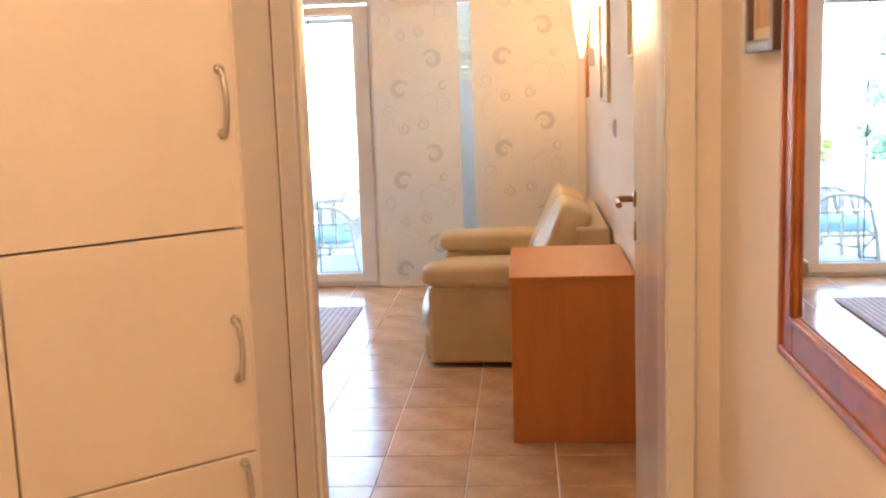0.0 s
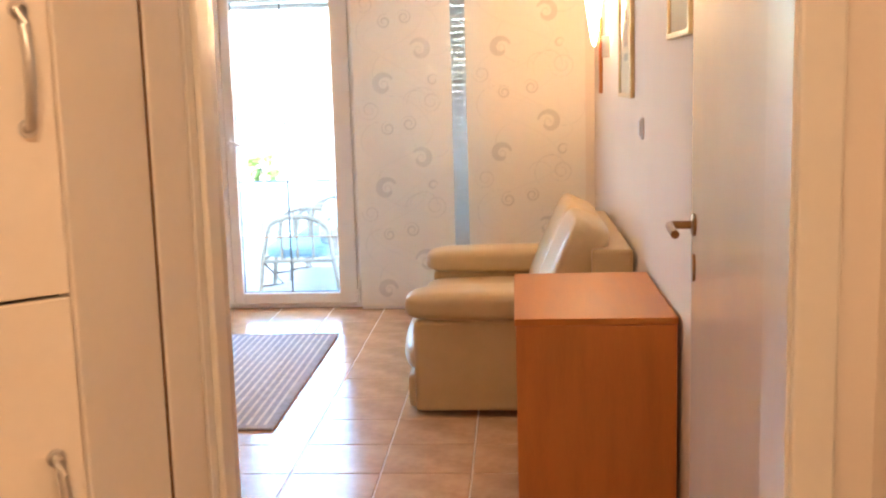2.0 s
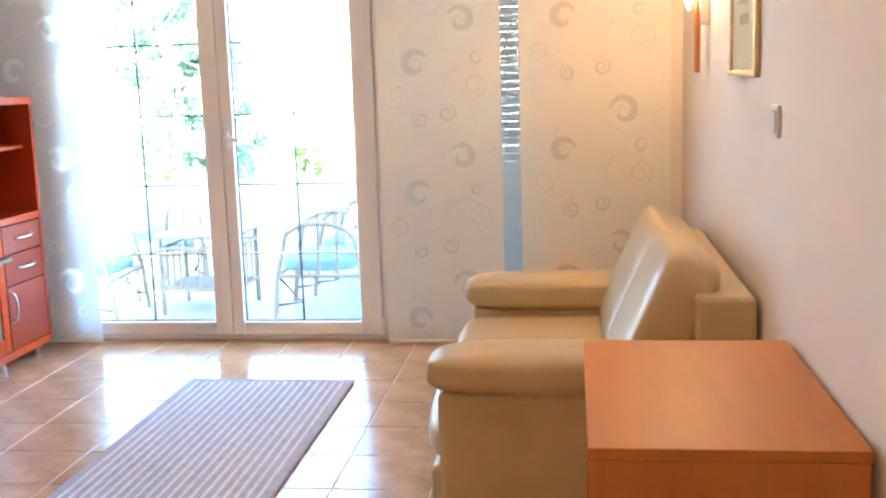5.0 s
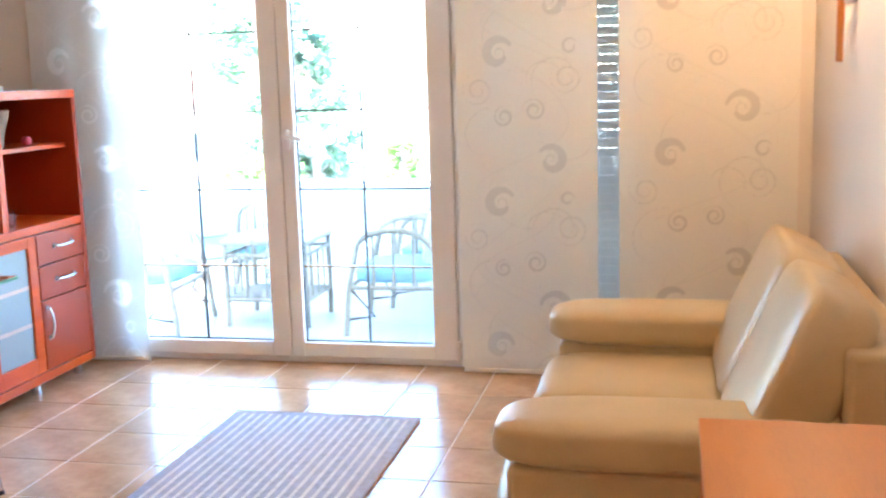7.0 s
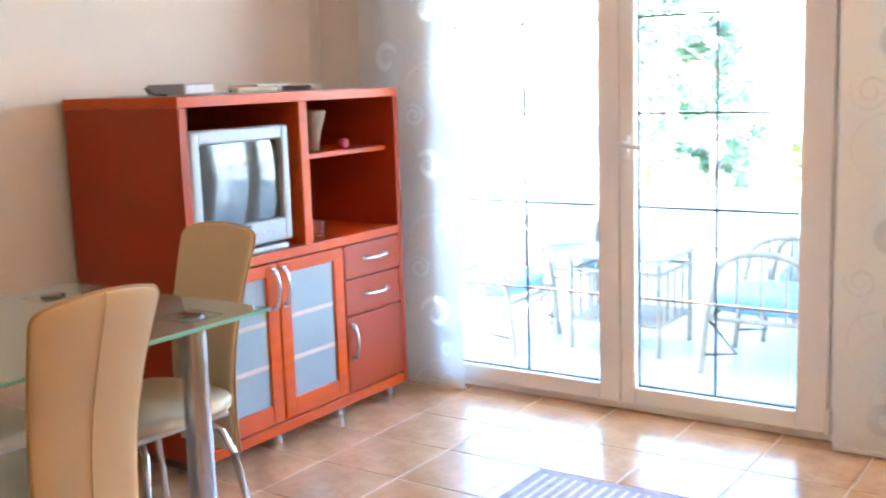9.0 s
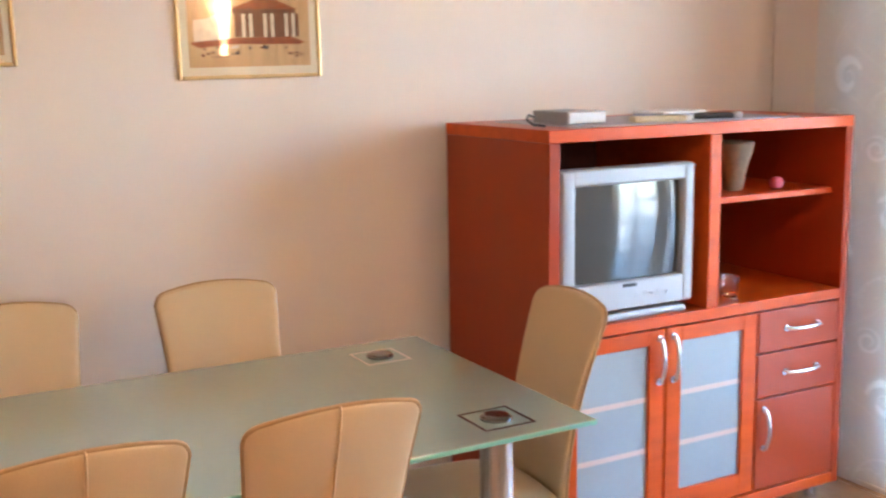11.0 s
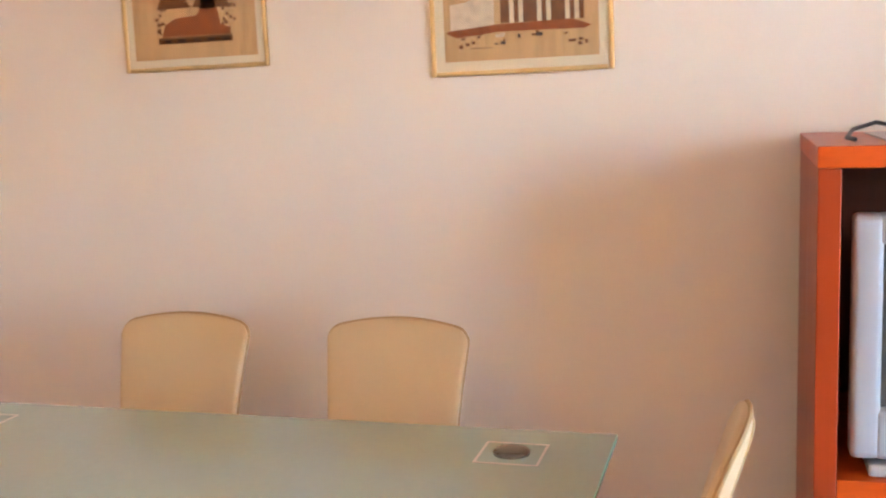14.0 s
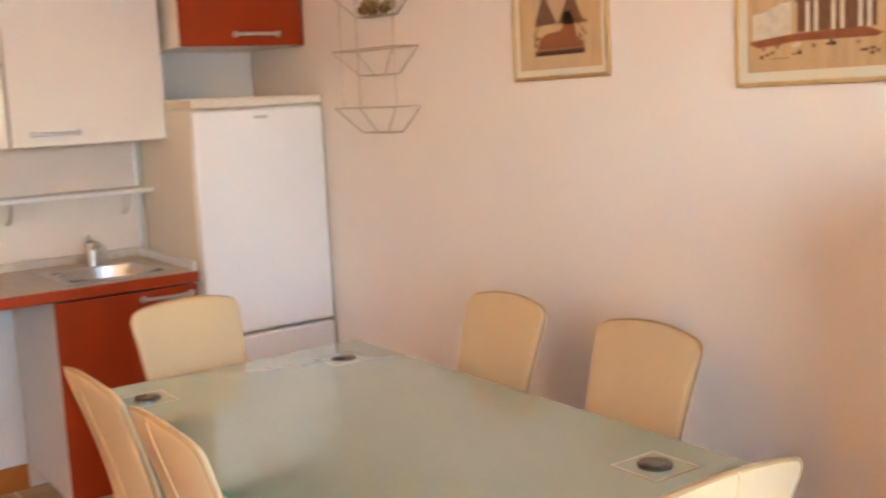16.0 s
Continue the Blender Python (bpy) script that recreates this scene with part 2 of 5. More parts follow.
BALC = mat("grey_balcony_tile", (0.42, 0.43, 0.43), 0.3, vary=0.08, scale=4, bscale=30)
CONCRETE = mat("white_render", (0.72, 0.72, 0.70), 0.85, vary=0.05, scale=3, bump=0.2, bscale=80)
RAIL = mat("painted_rail", (0.62, 0.64, 0.66), 0.4, 0.3)
SHUTTER = mat("grey_shutter_slat", (0.82, 0.84, 0.86), 0.5, vary=0.04, scale=6)
let_through(SHUTTER, (0.86, 0.84, 0.78), 0.17)
CLOTH = cloth_panel("devore_panel_cloth")
CLOTH_W = cloth_panel("white_panel_cloth", True)
LEAF = mat("leaf", (0.12, 0.19, 0.10), 0.6, vary=0.3, scale=3, rand=0.2)
LEAF_Y = mat("yellow_green_leaf", (0.17, 0.27, 0.06), 0.6, vary=0.3, scale=3)
BARK = mat("bark", (0.16, 0.12, 0.09), 0.9, vary=0.3, scale=12, bump=0.6, bscale=30)
GRASS = mat("pale_ground", (0.46, 0.45, 0.40), 0.95, vary=0.3, scale=0.6)
FACADE = mat("pink_facade", (0.62, 0.45, 0.38), 0.85, vary=0.06, scale=1.5)
ROOF = mat("roof_tile", (0.42, 0.17, 0.10), 0.8, vary=0.15, scale=4)
DARKPANE = mat("dark_window_pane", (0.05, 0.06, 0.07), 0.1)
SHADE = emit("opal_shade_glass", (1.0, 0.60, 0.29), SHADE_E)
VASE = mat("stoneware_vase", (0.22, 0.14, 0.08), 0.5, vary=0.2, scale=14)
PINK = mat("pink_candle", (0.55, 0.08, 0.14), 0.5)
CLEARGLASS = glass("drinking_glass")
DOILY = mat("grey_lilac_runner", (0.46, 0.43, 0.46), 0.9, vary=0.1, scale=30, bump=0.3, bscale=200)
BUFF = mat("buff_plastic", (0.58, 0.47, 0.30), 0.45)

# ---- builders ----


def thing(name, label, category, group="", at=(0, 0, 0), kind=""):
    ob = new(name)
    ob.location = at
    ob.empty_display_size = 0.1
    tagged(ob, label, category, group, kind)
    return ob


def smooth(me, angle=38):
    """Smooth shading, but sharp at steep edges and where a broad flat face meets a narrow bevel."""
    bm = bmesh.new()
    bm.from_mesh(me)
    for f in bm.faces:
        f.smooth = True
    area = {f.index: f.calc_area() for f in bm.faces}
    for e in bm.edges:
        if len(e.link_faces) == 2:
            a, b_ = e.link_faces
            turn = a.normal.angle(b_.normal, 0)
            big, small = max(area[a.index], area[b_.index]), min(area[a.index], area[b_.index])
            e.smooth = turn < radians(angle) and not (big > 8 * small and turn > 0.1)
    bm.to_mesh(me)
    bm.free()


def part(name, bm, material, parent=None, label="", sm=True):
    """One bmesh as one mesh object, under a thing or a part; the mesh is in the parent's space."""
    me = bpy.data.meshes.new(name)
    bm.normal_update()
    bm.to_mesh(me)
    bm.free()
    me.materials.append(material)
    if sm:
        smooth(me)
    ob = new(name, me)
    if parent is not None:
        ob.parent = parent
    if label:
        ob["label"] = label
    return ob


def solid(name, bm, material, label, category, group="", kind=""):
    return tagged(part(name, bm, material), label, category, group, kind)


def box(x0, x1, y0, y1, z0, z1, bev=0.003, seg=2, bm=None):
    """A box with rounded edges, added to bm or in a new bmesh."""
    b = bmesh.new()
    bmesh.ops.create_cube(b, size=1)
    for v in b.verts:
        v.co = Vector(((x0 + x1) / 2 + v.co.x * (x1 - x0), (y0 + y1) / 2 + v.co.y * (y1 - y0), (z0 + z1) / 2 + v.co.z * (z1 - z0)))
    if bev:
        bev = min(bev, 0.45 * min(abs(x1 - x0), abs(y1 - y0), abs(z1 - z0)))
        bmesh.ops.bevel(b, geom=b.edges[:], offset=bev, segments=seg, affect="EDGES", profile=0.5)
    bmesh.ops.recalc_face_normals(b, faces=b.faces[:])
    return merge(bm, b)


def merge(bm, b):
    if bm is None:
        return b
    me = bpy.data.meshes.new("tmp")
    b.to_mesh(me)
    b.free()
    bm.from_mesh(me)
    bpy.data.meshes.remove(me)
    return bm


def tube(pts, r, n=10, bm=None, closed=False, r2=None):
    """A round bar along points; r to r2."""
    b = bmesh.new()
    pts = [Vector(p) for p in pts]
    k = len(pts)
    rings = []
    up = Vector((0.13, 0.29, 0.95))
    for i, p in enumerate(pts):
        a = pts[(i - 1) % k] if closed or i else pts[i]
        c = pts[(i + 1) % k] if closed or i < k - 1 else pts[i]
        d = (c - a).normalized()
        s = d.cross(up)
        s = s.normalized() if s.length > 1e-4 else Vector((1, 0, 0))
        u = s.cross(d).normalized()
        rr = r if r2 is None else r + (r2 - r) * i / (k - 1)
        rings.append([b.verts.new(p + (s * math.cos(2 * math.pi * j / n) + u * math.sin(2 * math.pi * j / n)) * rr) for j in range(n)])
    for i in range(k if closed else k - 1):
        q, w = rings[i], rings[(i + 1) % k]
        for j in range(n):
            b.faces.new((q[j], q[(j + 1) % n], w[(j + 1) % n], w[j]))
    if not closed:
        b.faces.new(list(reversed(rings[0])))
        b.faces.new(rings[-1])
    bmesh.ops.recalc_face_normals(b, faces=b.faces[:])
    return merge(bm, b)


def lathe(profile, cx=0, cy=0, n=28, bm=None):
    """A turned body from (radius, height) pairs round the upright axis."""
    b = bmesh.new()
    rings = [[b.verts.new((cx + r * math.cos(2 * math.pi * j / n), cy + r * math.sin(2 * math.pi * j / n), z)) for j in range(n)] for r, z in profile]
    for q, w in zip(rings, rings[1:]):
        for j in range(n):
            b.faces.new((q[j], q[(j + 1) % n], w[(j + 1) % n], w[j]))
    b.faces.new(list(reversed(rings[0])))
    b.faces.new(rings[-1])
    bmesh.ops.recalc_face_normals(b, faces=b.faces[:])
    return merge(bm, b)


def pillow(x0, x1, y0, y1, z0, z1, e=5.0, n=14, wob=0.0, bm=None, seed=0):
    """A stuffed block: a cube blown towards a superellipsoid, with slight creases."""
    b = bmesh.new()
    bmesh.ops.create_cube(b, size=2)
    bmesh.ops.subdivide_edges(b, edges=b.edges[:], cuts=n, use_grid_fill=True)
    c = Vector(((x0 + x1) / 2, (y0 + y1) / 2, (z0 + z1) / 2))
    h = Vector((abs(x1 - x0) / 2, abs(y1 - y0) / 2, abs(z1 - z0) / 2))
    for v in b.verts:
        p = v.co
        k = (abs(p.x) ** e + abs(p.y) ** e + abs(p.z) ** e) ** (1 / e)
        q = p / k
        w = 1 + wob * noise.noise(Vector((q.x * 2.1 + seed, q.y * 2.1, q.z * 2.1)))
        v.co = c + Vector((q.x * h.x, q.y * h.y, q.z * h.z)) * w
    bmesh.ops.recalc_face_normals(b, faces=b.faces[:])
    return merge(bm, b)


def turned(bm, m):
    bmesh.ops.transform(bm, matrix=m, verts=bm.verts[:])
    return bm


def slab_with_holes(axis, at0, at1, u0, u1, v0, v1, holes):
    """A wall as boxes round rectangular openings. axis: the wall's normal (x or y); u runs along it, v is up."""
    us = sorted({u0, u1, *[h[0] for h in holes], *[h[1] for h in holes]})
    vs = sorted({v0, v1, *[h[2] for h in holes], *[h[3] for h in holes]})
    b = bmesh.new()

    def isfree(i, j):
        a, c = (us[i] + us[i + 1]) / 2, (vs[j] + vs[j + 1]) / 2
        return any(h[0] < a < h[1] and h[2] < c < h[3] for h in holes)

    def P(u, v, w):
        return (w, u, v) if axis == "x" else (u, w, v)

    def quad(*q):
        b.faces.new([b.verts.new(p) for p in q])

    nu, nv = len(us) - 1, len(vs) - 1
    for i in range(nu):
        for j in range(nv):
            if isfree(i, j):
                continue
            a, c, d, e = us[i], us[i + 1], vs[j], vs[j + 1]
            for w in (at0, at1):
                quad(P(a, d, w), P(c, d, w), P(c, e, w), P(a, e, w))
            if i == 0 or isfree(i - 1, j):
                quad(P(a, d, at0), P(a, d, at1), P(a, e, at1), P(a, e, at0))
            if i == nu - 1 or isfree(i + 1, j):
                quad(P(c, d, at0), P(c, d, at1), P(c, e, at1), P(c, e, at0))
            if j == 0 or isfree(i, j - 1):
                quad(P(a, d, at0), P(a, d, at1), P(c, d, at1), P(c, d, at0))
            if j == nv - 1 or isfree(i, j + 1):
                quad(P(a, e, at0), P(a, e, at1), P(c, e, at1), P(c, e, at0))
    bmesh.ops.remove_doubles(b, verts=b.verts[:], dist=1e-5)
    bmesh.ops.recalc_face_normals(b, faces=b.faces[:])
    return b


def arc(cx, cy, cz, r, a0, a1, plane="xz", n=12, ry=None):
    ry = r if ry is None else ry
    out = []
    for i in range(n + 1):
        a = radians(a0 + (a1 - a0) * i / n)
        u, v = r * math.cos(a), ry * math.sin(a)
        out.append({"xz": (cx + u, cy, cz + v), "yz": (cx, cy + u, cz + v), "xy": (cx + u, cy + v, cz)}[plane])
    return out


def bow_handle(parent, p0, p1, out, mat_, r=0.006, name="handle"):
    """A bowed bar handle from p0 to p1, standing out along out."""
    p0, p1, o = Vector(p0), Vector(p1), Vector(out)
    pts = [p0]
    for i in range(9):
        f = i / 8
        pts.append(p0.lerp(p1, 0.02 + 0.96 * f) + o * (0.55 + 0.45 * math.sin(math.pi * f)))
    pts.append(p1)
    b = tube(pts, r, 10)
    for p in (p0, p1):
        tube([p, p + o * 0.18], r * 1.7, 12, b)
    return part(name, b, mat_, parent, "bowed satin metal handle")

# ---- structure ----
XL, XR, YW, YD0, YD1, ZC = -2.52, 1.28, 4.66, -0.48, -0.33, 2.50


def structure(name, bm, material, label, category):
    return solid(name, bm, material, label, category, kind="structure")


floor = structure("floor", box(-2.66, 1.42, -4.44, 4.94, -0.16, -0.003, 0), GROUT, "terracotta tile floor with pale sunken joints", "floor")
structure("wall_right", box(XR, XR + 0.14, -4.30, YW, 0, ZC, 0), WALL, "cream painted plaster wall of room and hall", "wall")
structure("wall_left", box(XL - 0.14, XL, YD1, YW, 0, ZC, 0), WALL, "cream painted plaster wall with framed prints", "wall")
OPEN = (-1.96, 0.67, 0.0, 2.06)
structure("wall_window", slab_with_holes("y", YW, YW + 0.28, XL - 0.14, XR + 0.14, 0, ZC, [OPEN]), WALL, "cream plaster wall with a wide balcony opening", "wall")
structure("wall_door", slab_with_holes("y", YD0, YD1, XL - 0.14, XR, 0, ZC, [(0.320, 1.173, 0, 2.06)]), WALL, "cream plaster wall with the hall doorway", "wall")
structure("wall_kitchen", box(XL, 0.05, YD1, -0.20, 0, ZC, 0), WALL, "cream plaster installation wall behind the kitchen", "wall")
structure("wall_hall_left", box(-0.56, -0.42, -4.30, -1.13, 0, ZC, 0), WALL, "cream painted hall wall", "wall")
structure("wall_hall_back", box(-0.56, XR + 0.14, -4.44, -4.30, 0, ZC, 0), WALL, "cream painted end wall of the hall", "wall")
structure("wall_hall_nook", box(-0.56, -0.42, -1.13, YD0, 0, ZC, 0), WALL, "cream wall behind the corner closet", "wall")
structure("ceiling", box(XL - 0.14, XR + 0.14, -4.44, YW + 0.28, ZC, ZC + 0.14, 0), CEIL, "plain white plaster ceiling", "ceiling")

# door frame: lining and casings on both sides
df = thing("door_frame", "cream lacquered wooden door frame with flat casings", "door frame", kind="structure")
b = box(0.320, 0.335, YD0 - 0.002, YD1 + 0.002, 0, 2.045)
box(1.158, 1.173, YD0 - 0.002, YD1 + 0.002, 0, 2.045, bm=b)
box(0.320, 1.173, YD0 - 0.002, YD1 + 0.002, 2.045, 2.06, bm=b)
part("lining", b, GLOSSW, df)
b = box(0.335, 0.345, YD0 + 0.03, YD0 + 0.09, 0, 2.04)
part("door_stop", b, WHITE, df)
for nm, ya, yb in (("hall_casing", YD0 - 0.016, YD0), ("room_casing", YD1, YD1 + 0.016)):
    b = box(0.286, 0.330, ya, yb, 0, 2.12, 0.005)
    box(1.163, 1.224, ya, yb, 0, 2.12, 0.005, bm=b)
    box(0.330, 1.163, ya, yb, 2.048, 2.12, 0.005, bm=b)
    part(nm, b, WHITE, df)

# the open room door
d1 = thing("door_1", "white lacquered room door standing open against the wall", "door", kind="structure")
d1.matrix_world = pose(1.166, YD1 + 0.018, 0, 0, 0, -1.9)
leaf = part("door_leaf", box(0.0, 0.04, 0.0, 0.86, 0.012, 2.035, 0.004), GLOSSW, d1)
b = lathe([(0.0, 0), (0.026, 0), (0.026, 0.006), (0.02, 0.009), (0.0, 0.009)], n=20)
turned(b, pose(0, 0.80, 1.055, 0, -90, 0))
tube([(-0.005, 0.80, 1.055), (-0.05, 0.80, 1.055), (-0.058, 0.79, 1.055), (-0.06, 0.735, 1.053), (-0.058, 0.68, 1.05)], 0.0095, 12, b)
part("handle", b, BRASS, leaf, "antique brass lever handle")
b = lathe([(0.0, 0), (0.021, 0), (0.021, 0.006), (0.0, 0.007)], n=18)
turned(b, pose(0, 0.80, 0.955, 0, -90, 0) @ Matrix.Diagonal((1.5, 0.8, 1, 1)))
part("escutcheon", b, BRASS, leaf, "small brass keyhole plate")
for z in (0.25, 1.8):
    part("hinge", tube([(-0.004, -0.006, z - 0.05), (-0.004, -0.006, z + 0.05)], 0.008, 10), STEEL, d1)

# ---- balcony doors and side window ----
win = thing("window_1", "white plastic double balcony door with thin glazing bars", "balcony door", kind="structure")
YF0, YF1, YG = 4.600, 4.672, 4.637


def ring(x0, x1, z0, z1, w, y0, y1, wb=None, bev=0.006):
    wb = w if wb is None else wb
    b = box(x0, x0 + w, y0, y1, z0, z1, bev)
    box(x1 - w, x1, y0, y1, z0, z1, bev, bm=b)
    box(x0 + w, x1 - w, y0 + 0.001, y1 - 0.001, z0, z0 + wb, bev, bm=b)
    box(x0 + w, x1 - w, y0 + 0.001, y1 - 0.001, z1 - w, z1, bev, bm=b)
    return b


part("window_frame", ring(-1.955, -0.175, 0.002, 2.055, 0.05, YF0 + 0.018, YF1, 0.045), PVC, win)


def sash(x0, x1, g0, g1, nm):
    s = part("sash", ring(x0, x1, 0.032, 1.985, g0 - x0, YF0, YF1 - 0.012, 0.07), PVC, win)
    if abs((x1 - g1) - (g0 - x0)) > 0.004:
        part("sash_stile", box(g1, x1, YF0 - 0.001, YF1 - 0.012, 0.032, 1.985, 0.006), PVC, s)
    part("gasket", ring(g0 - 0.001, g1 + 0.001, 0.101, 1.916, 0.006, YG - 0.01, YG + 0.01, bev=0), GASKET, s)
    p = part("pane", box(g0, g1, YG - 0.003, YG + 0.003, 0.10, 1.917, 0), GLASS, s)
    p.visible_shadow = False
    part("glazing_bar", box((g0 + g1) / 2 - 0.004, (g0 + g1) / 2 + 0.004, YG - 0.007, YG + 0.007, 0.105, 1.91, 0.001), GASKET, s, "thin dark vertical bar")
    for k in range(1, 5):
        z = 0.10 + k * 0.357
        part("glazing_bar", box(g0, g1, YG - 0.007, YG + 0.007, z - 0.004, z + 0.004, 0.001), BRASS if k == 1 else GASKET, s, "thin horizontal bar")
    return s


sl = sash(-1.905, -1.015, -1.815, -1.075, "left")
sr = sash(-1.012, -0.221, -0.950, -0.332, "right")
b = box(-1.0, -0.972, YF0 - 0.012, YF0 + 0.001, 1.00, 1.09, 0.004)
tube([(-0.986, YF0 - 0.01, 1.06), (-0.986, YF0 - 0.045, 1.06), (-0.976, YF0 - 0.05, 1.059), (-0.90, YF0 - 0.05, 1.045)], 0.009, 10, b)
part("handle", b, PVC, sr, "white turn handle")
part("hinge", tube([(-0.215, YF0 - 0.003, 0.035), (-0.215, YF0 - 0.003, 0.125)], 0.011, 10), PVC, win)

win2 = thing("window_2", "white plastic side window behind a closed roller shutter", "window", kind="structure")
part("window_frame", ring(-0.170, 0.665, 0.002, 2.055, 0.075, YF0 + 0.018, YF1), PVC, win2)
p = part("pane", box(-0.095, 0.59, YG - 0.003, YG + 0.003, 0.077, 1.98, 0), GLASS, win2)
p.visible_shadow = False

# roller shutters: the side one down, the door's one pulled up
sh = thing("roller_shutter", "grey slatted roller shutter let down with light slots", "roller shutter", kind="structure")
z = 0.02
k = 0
while z < 2.03:
    slot = (z > 0.92 and (k % 5) != 4) or 0.07 < z < 0.13
    top = z + (0.0370 if slot else 0.0396)
    part("slat", box(-0.168, 0.664, 4.712, 4.717, z, top, 0.0015, 1), SHUTTER, sh)
    if slot:
        b = bmesh.new()
        x = -0.167 + 0.011 * (k % 3)
        while x < 0.65:
            box(x, min(x + 0.020, 0.66), 4.713, 4.716, top, z + 0.040, 0, bm=b)
            x += 0.031
        part("web", b, SHUTTER, sh)
    z += 0.040
    k += 1
for x in (-0.182, 0.650):
    part("guide_rail", box(x, x + 0.030, 4.695, 4.711, 0.0, 2.055, 0.002), PVC, sh)
sh2 = thing("roller_shutter", "blue-grey end bar of the raised roller shutter", "roller shutter", kind="structure")
for z in (1.872, 1.914, 1.956, 1.998):
    part("slat", box(-1.95, -0.19, 4.712, 4.722, z, z + 0.0385, 0.002, 1), SHUTTER, sh2)

# ---- panel curtains ----


def spiral(cu, cv, r, turns, a0, sgn, n=90):
    out = []
    for i in range(n):
        f = i / (n - 1)
        a = a0 + sgn * turns * 2 * math.pi * f
        rr = r * (1 - (0.80 * f ** 0.9 if turns > 1.2 else 0.50 * f ** 1.5))
        out.append((cu + rr * math.cos(a), cv + rr * math.sin(a), 0.3 + 0.7 * math.sin(math.pi * min(1, f * 0.9 + 0.05))))
    return out


def thin_map(uu, vv, width, shift):
    """How far the cloth is burnt out: scroll curves repeated every 0.64 m of height."""
    thin = np.zeros_like(uu)
    curves = [(0.30, 0.00, 0.058, 0.80, 0.5, 1, 0.018), (0.30, 0.00, 0.034, 1.3, 3.4, 1, 0.0034), (0.68, 0.190, 0.060, 0.85, 2.6, -1, 0.016), (0.68, 0.190, 0.036, 1.4, 0.4, -1, 0.0034), (0.33, 0.36, 0.045, 1.7, 1.0, 1, 0.0058),
              (0.55, 0.385, 0.050, 1.8, 3.0, -1, 0.0058), (0.80, 0.52, 0.085, 2.1, 1.4, 1, 0.0042), (0.24, 0.27, 0.150, 0.62, 0.5, 1, 0.0030), (0.72, -0.12, 0.115, 0.75, 4.2, -1, 0.0034),
              (0.60, 0.50, 0.10, 0.5, 0.2, 1, 0.0030), (0.14, -0.16, 0.07, 1.9, 1.3, 1, 0.0040), (0.85, 0.30, 0.16, 0.55, 2.9, 1, 0.003), (0.45, 0.10, 0.20, 0.45, 5.2, -1, 0.003), (0.80, 0.02, 0.03, 1.0, 0.3, 1, 0.006)]
    for cu, cv, r, tn, a0, sg, w in curves:
        for rep in range(-1, 5):
            j = math.sin(rep * 2.3 + cu * 9 + shift * 17)
            for px, pv, pw in spiral(cu * width + 0.008 * j, cv + shift + rep * 0.64 + 0.008 * math.cos(rep * 1.7 + cv * 11), r * (1 + 0.08 * j), tn, a0 + 0.3 * j, sg):
                if pv < -0.1 or pv > 2.45:
                    continue
                d = np.hypot(uu - px, vv - pv)
                thin = np.maximum(thin, np.clip((w * pw * 1.25 - d) / 0.004, 0, 1))
    for k in range(4):
        ph, amp = 0.9 + 1.75 * k + shift * 9, (0.38, 0.33, 0.27, 0.36)[k]
        wl = (0.66, 0.66, 0.52, 0.80)[k]
        a = 2 * np.pi * vv / wl + ph
        line = width * (0.5 + amp * np.sin(a) + 0.05 * np.sin(2 * a + k))
        slope = width * amp * np.cos(a) * 2 * np.pi / wl
        d = np.abs(uu - line) / np.sqrt(1 + slope * slope)
        thin = np.maximum(thin, np.clip((0.0042 - d) / 0.003, 0, 1) * np.clip(0.45 + 0.5 * np.sin(a * 0.5 + k), 0, 0.8) * 0.3)
    return thin


def curtain(x0, x1, y, z0, z1, label, wave, waves, shift, cloth=None, step=0.0052):
    th = thing("panel_curtain", label, "curtain", at=(x0, y, 0))
    w, h = x1 - x0, z1 - z0
    nu, nv = int(w / step), int(h / (step * 1.25))
    us, vs = np.linspace(0, w, nu + 1), np.linspace(z0, z1, nv + 1)
    uu, vv = np.meshgrid(us, vs)
    bow = wave * np.sin(uu / w * waves * 2 * np.pi + 0.6) + 0.0015 * np.sin(vv * 9 + uu * 4)
    co = np.stack([uu, bow, vv], -1).reshape(-1, 3)
    idx = np.arange((nu + 1) * (nv + 1)).reshape(nv + 1, nu + 1)
    faces = np.stack([idx[:-1, :-1], idx[:-1, 1:], idx[1:, 1:], idx[1:, :-1]], -1).reshape(-1, 4)
    me = bpy.data.meshes.new("cloth")
    me.from_pydata(co.tolist(), [], faces.tolist())
    at = me.attributes.new("thin", "FLOAT", "POINT")
    at.data.foreach_set("value", thin_map(uu, vv - z0, w, shift).reshape(-1).astype(np.float32))
    me.materials.append(cloth or CLOTH)
    for p in me.polygons:
        p.use_smooth = True
    ob = new("cloth", me)
    ob.parent = th
    part("hem_bar", box(0.002, w - 0.002, -0.004, 0.004, z0 - 0.012, z0 + 0.006, 0.003), CHIP, th)
    part("rail", box(0, w, -0.02, 0.02, z1 - 0.01, z1 + 0.03, 0.003), CHIP, th)
    return th


curtain(-2.20, -1.695, 4.53, 0.022, 2.44, "white sheer panel curtain with pale scrolls before the balcony door", 0.012, 1.6, 0.12, CLOTH_W)
curtain(-0.180, 0.412, 4.52, 0.022, 2.44, "cream burnt-out panel curtain with scrolls over the shuttered window", 0.003, 1.0, 0.10)
curtain(0.500, 1.215, 4.54, 0.022, 2.44, "cream burnt-out panel curtain hanging in the corner", 0.004, 1.0, 0.30)

